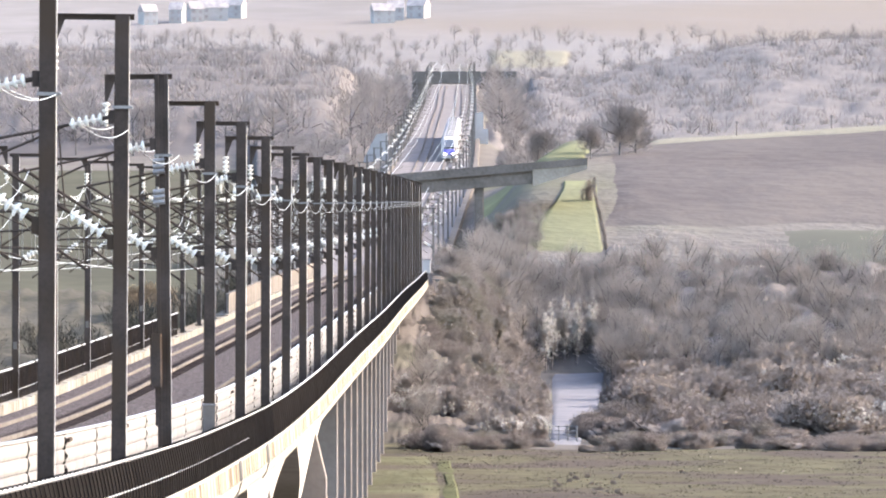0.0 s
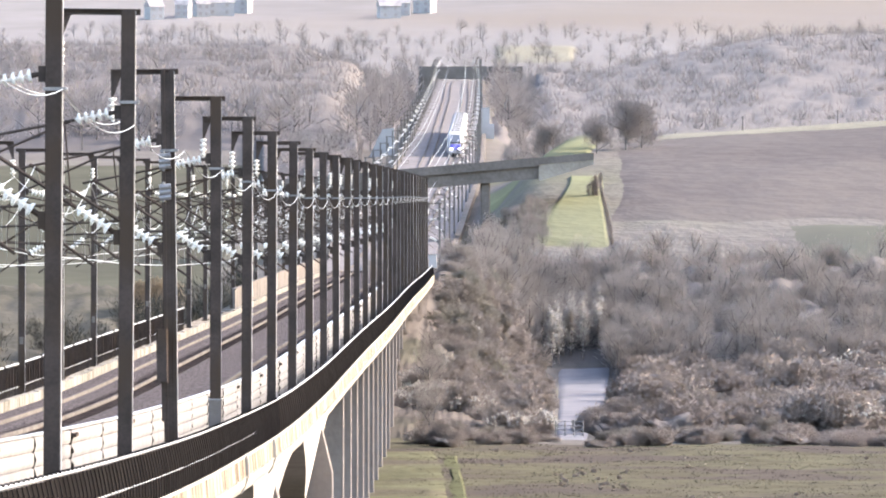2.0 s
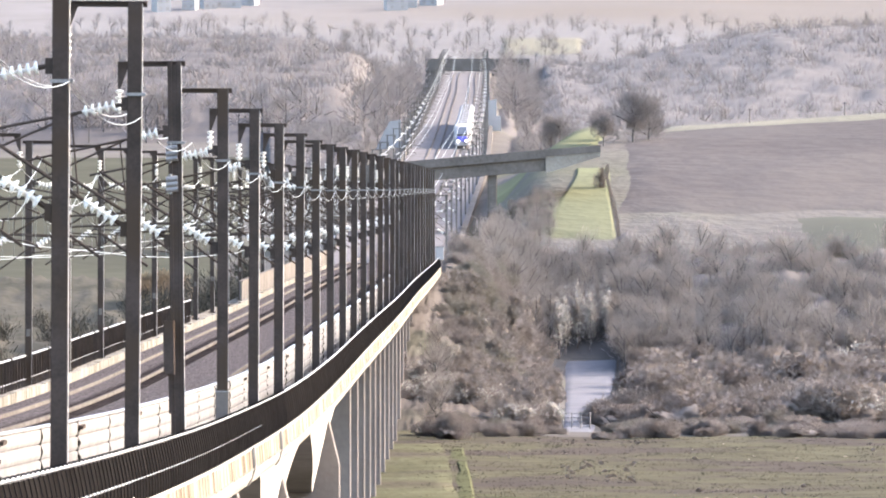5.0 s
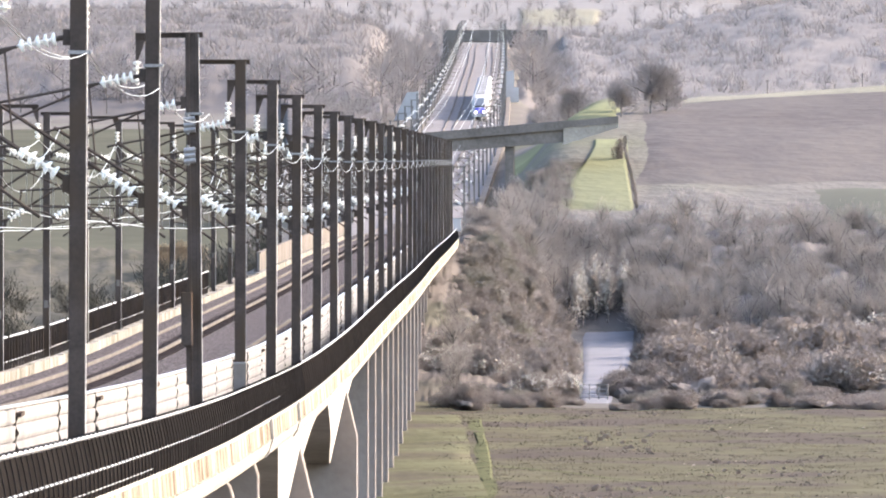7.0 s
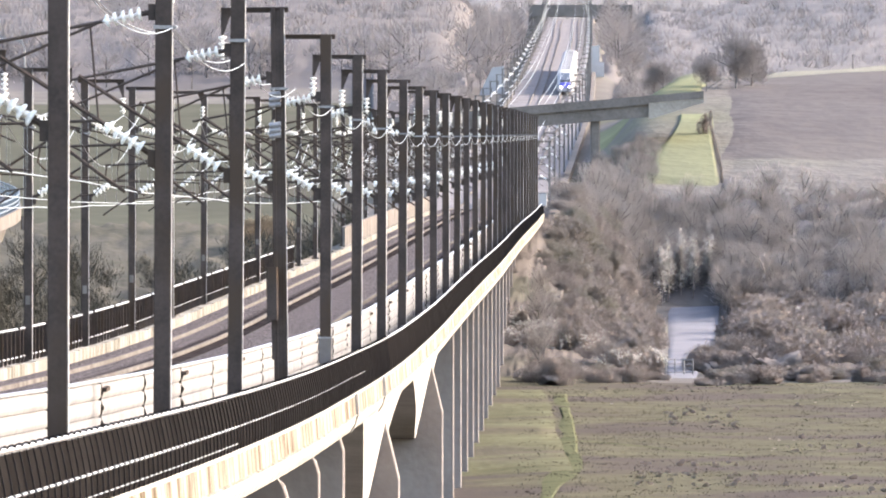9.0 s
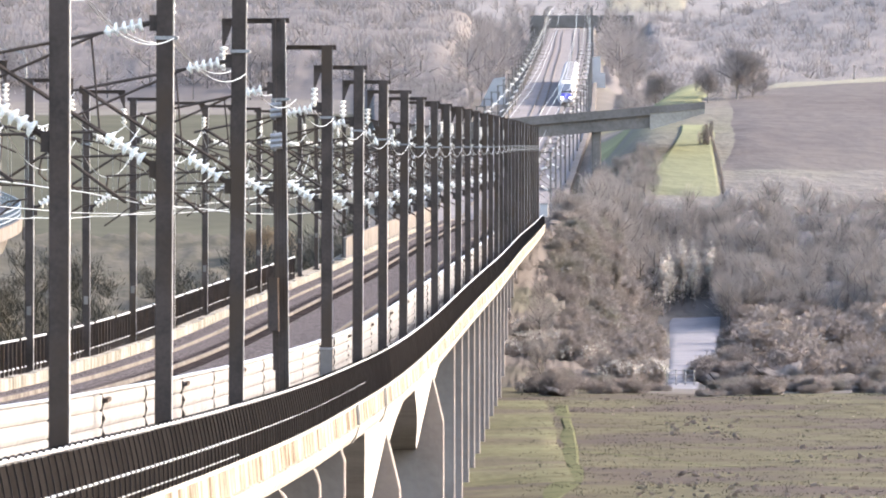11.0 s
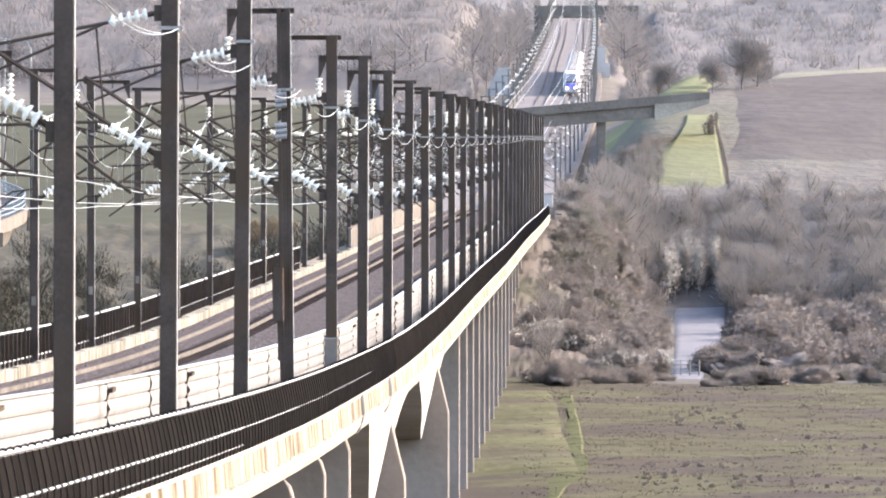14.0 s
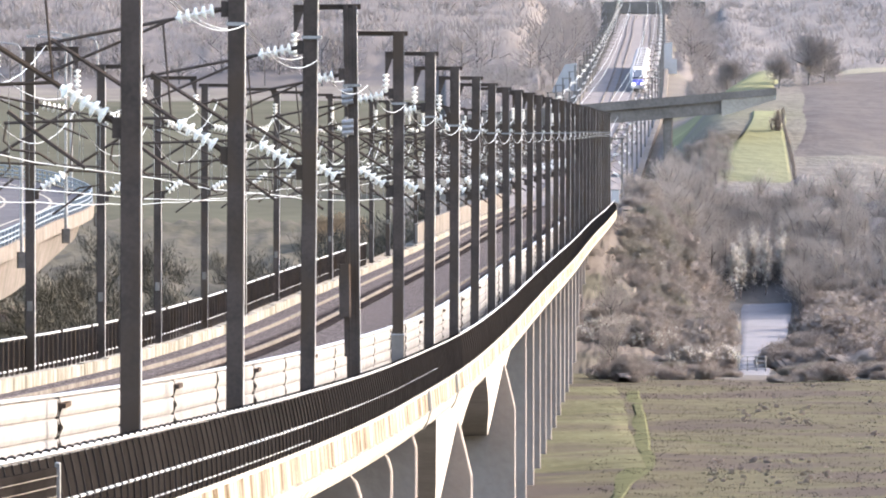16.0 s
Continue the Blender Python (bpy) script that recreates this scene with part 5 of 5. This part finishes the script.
for q in (-0.7, 0.7):
    bm = bumesh()
    bm_tube(bm, (cx + q, HEAD - 0.3, cz + 1.1), (cx + q, HEAD - 0.1, cz + 1.1), 0.2, 10)
    part("headlight", bm, LAMP, train, "lit white headlight")

# cabinet at the viaduct's end
cab = tagged(new("trackside_cabinet"), "small white trackside cabinet at the viaduct's end", "cabinet")
bm = bumesh()
chamfered(bm, -0.4, 0.4, -0.3, 0.3, -0.5, 0.75, 0.04)
part("body", bm, WHITE, cab)
bm = bumesh()
bm_box(bm, (-0.46, -0.36, 0.752), (0.46, 0.36, 0.83))
part("lid", bm, GALV, cab)
cab.matrix_basis = pose(rx(922) + 0.55, 922, pz(922) + 0.1)

# ---------------------------------------------------------------- distant houses
def house(x, y, w, d, h, turn):
    z = ground_z(x, y)
    o = tagged(new("house"), "distant white-rendered house with slate roof", "house", "distant houses")
    o.matrix_basis = pose(x, y, z, 0, 0, turn)
    bm = bumesh()
    bm_box(bm, (-w / 2, -d / 2, -2), (w / 2, d / 2, h))
    part("wall", bm, WHITE, o)
    bm = bumesh()
    v = [bm.verts.new(p) for p in ((-w / 2 - 0.3, -d / 2 - 0.4, h), (w / 2 + 0.3, -d / 2 - 0.4, h), (w / 2 + 0.3, d / 2 + 0.4, h), (-w / 2 - 0.3, d / 2 + 0.4, h), (-w / 2 - 0.3, 0, h + 3), (w / 2 + 0.3, 0, h + 3))]
    for f in ((0, 1, 5, 4), (3, 4, 5, 2), (0, 4, 3), (1, 2, 5), (0, 3, 2, 1)):
        bm.faces.new([v[i] for i in f])
    part("roof", bm, SLATE, o)
    for k in range(2):
        for r in range(2):
            bm = bumesh()
            cxw = -w / 4 + w / 2 * k
            bm_box(bm, (cxw - 0.6, -d / 2 - 0.05, 1 + 2.6 * r), (cxw + 0.6, -d / 2 - 0.01, 2.3 + 2.6 * r))
            part("window", bm, SLATE, o)


for u, y, w, turn in ((-31.3, 3540, 5.5, 20), (-28.2, 3550, 5, -10), (-26.3, 3560, 5, 15), (-24.4, 3570, 11, 5), (-22.2, 3590, 8, -15), (-6.4, 3545, 8, 10), (-5.0, 3570, 6, 0), (-2.6, 3590, 7, -20)):
    house(ray_x(u, y), y, w, 7, 5.2, turn)

# ---------------------------------------------------------------- motorway bridge behind the viaduct
def road_x(y):
    return spline([(500, -41.5), (627, -42), (680, -42.5), (757, -43.6), (800, -47), (860, -56), (940, -78), (1000, -100)], y)


def road_z(y):
    return EYE_Z + spline([(500, -8.2), (627, -6.9), (680, -5.9), (757, -4.95), (860, -3.2), (1000, -1.2)], y)


road = tagged(new("motorway_bridge"), "curving motorway bridge with blue railing and pale girder", "bridge")
ry = [float(y) for y in np.arange(500, 985, 8.0)]
bm = bumesh()
bm_sweep(bm, ry, lambda y: [(road_x(y) - 22, road_z(y) - 0.6), (road_x(y), road_z(y) - 0.6), (road_x(y), road_z(y)), (road_x(y) - 22, road_z(y))])
part("road_surface", bm, ASPHALT, road)
bm = bumesh()
bm_sweep(bm, ry, lambda y: [(road_x(y) - 20, road_z(y) - 2.6 - 1.6 * math.cos((y - 660) / 60) ** 2), (road_x(y) - 1.2, road_z(y) - 2.6 - 1.6 * math.cos((y - 660) / 60) ** 2), (road_x(y) - 0.5, road_z(y) - 0.62), (road_x(y) - 20, road_z(y) - 0.62)])
part("girder", bm, GREYC, road)
bm = bumesh()
bm_sweep(bm, ry, lambda y: [(road_x(y) + 0.01, road_z(y) - 0.9), (road_x(y) + 0.3, road_z(y) - 0.9), (road_x(y) + 0.3, road_z(y) + 0.12), (road_x(y) + 0.01, road_z(y) + 0.12)])
part("edge_beam", bm, GREYC, road)
for z in (0.4, 0.75, 1.15):
    bm = bumesh()
    bm_line(bm, [Vector((road_x(y) + 0.1, y, road_z(y) + z)) for y in ry], 0.07, 5)
    part("railing_bar", bm, BLUE, road)
for y in np.arange(560, 985, 4.0):
    bm = bumesh()
    bm_box(bm, (road_x(y) + 0.02, y - 0.06, road_z(y) + 0.1), (road_x(y) + 0.16, y + 0.06, road_z(y) + 1.15))
    part("railing_post", bm, BLUE, road)
for y in (660.0, 848.0):
    bm = bumesh()
    bm_box(bm, (road_x(y) - 16, y - 2, ground_z(road_x(y), y) - 1), (road_x(y) - 3.5, y + 2, road_z(y) - 2.7))
    part("pier", bm, CONC, road)
bm = bumesh()
for o in (-3.2, -7.0):
    bm_sweep(bm, ry, lambda y: [(road_x(y) + o - 0.1, road_z(y) + 0.004), (road_x(y) + o + 0.1, road_z(y) + 0.004), (road_x(y) + o + 0.1, road_z(y) + 0.012), (road_x(y) + o - 0.1, road_z(y) + 0.012)])
part("lane_line", bm, CONC, road)
lamp = tagged(new("street_lamp"), "tall grey lamp post on the motorway bridge", "street lamp", "motorway lamps")
bm = bumesh()
bm_tube(bm, (0, 0, -0.6), (0, 0, 13), 0.13, 8, 0.07)
bm_line(bm, [(0, 0, 13), (-0.3, 0, 13.5), (-2.0, 0, 13.7)], 0.06)
part("pole", bm, GALV, lamp)
bm = bumesh()
chamfered(bm, -2.9, -2.0, -0.15, 0.15, 13.6, 13.8, 0.05)
part("lantern", bm, GALV, lamp)
bm = bumesh()
chamfered(bm, -0.3, 0.3, -0.3, 0.3, -1.7, -0.6, 0.05)
part("foot", bm, GREYC, lamp)
for k, y in enumerate((640, 700, 760, 820, 880, 930)):
    m = pose(road_x(y) + 0.62, y, road_z(y), 0, 0, 8)
    if k == 0:
        lamp.matrix_basis = m
    else:
        copy_thing(lamp, m)
car = tagged(new("car"), "white car on the motorway bridge", "car")
car.matrix_basis = pose(road_x(860) - 6.5, 860, road_z(860), 0, 0, 14)
bm = bumesh()
prof = [(-2.0, 0.3), (-2.05, 0.8), (-1.2, 0.95), (-0.6, 1.42), (0.9, 1.45), (1.6, 1.0), (2.1, 0.9), (2.1, 0.3)]
a = [bm.verts.new((-0.85, y, z)) for y, z in prof]
b = [bm.verts.new((0.85, y, z)) for y, z in prof]
bm.faces.new(a)
bm.faces.new(b[::-1])
for i in range(8):
    bm.faces.new((a[i], b[i], b[(i + 1) % 8], a[(i + 1) % 8]))
part("body", bm, TRAINW, car)
bm = bumesh()
v = [bm.verts.new(p) for p in ((-0.75, -1.2, 0.99), (0.75, -1.2, 0.99), (0.68, -0.66, 1.4), (-0.68, -0.66, 1.4))]
v2 = [bm.verts.new(p.co + Vector((0, -0.03, 0.03))) for p in v]
bm.faces.new(v2)
for i in range(4):
    bm.faces.new((v[i], v[(i + 1) % 4], v2[(i + 1) % 4], v2[i]))
part("windscreen", bm, DARKGL, car)
for x in (-0.8, 0.8):
    for y in (-1.3, 1.3):
        bm = bumesh()
        bm_tube(bm, (x - 0.1, y, 0.32), (x + 0.1, y, 0.32), 0.32, 12)
        part("wheel", bm, MESH, car)
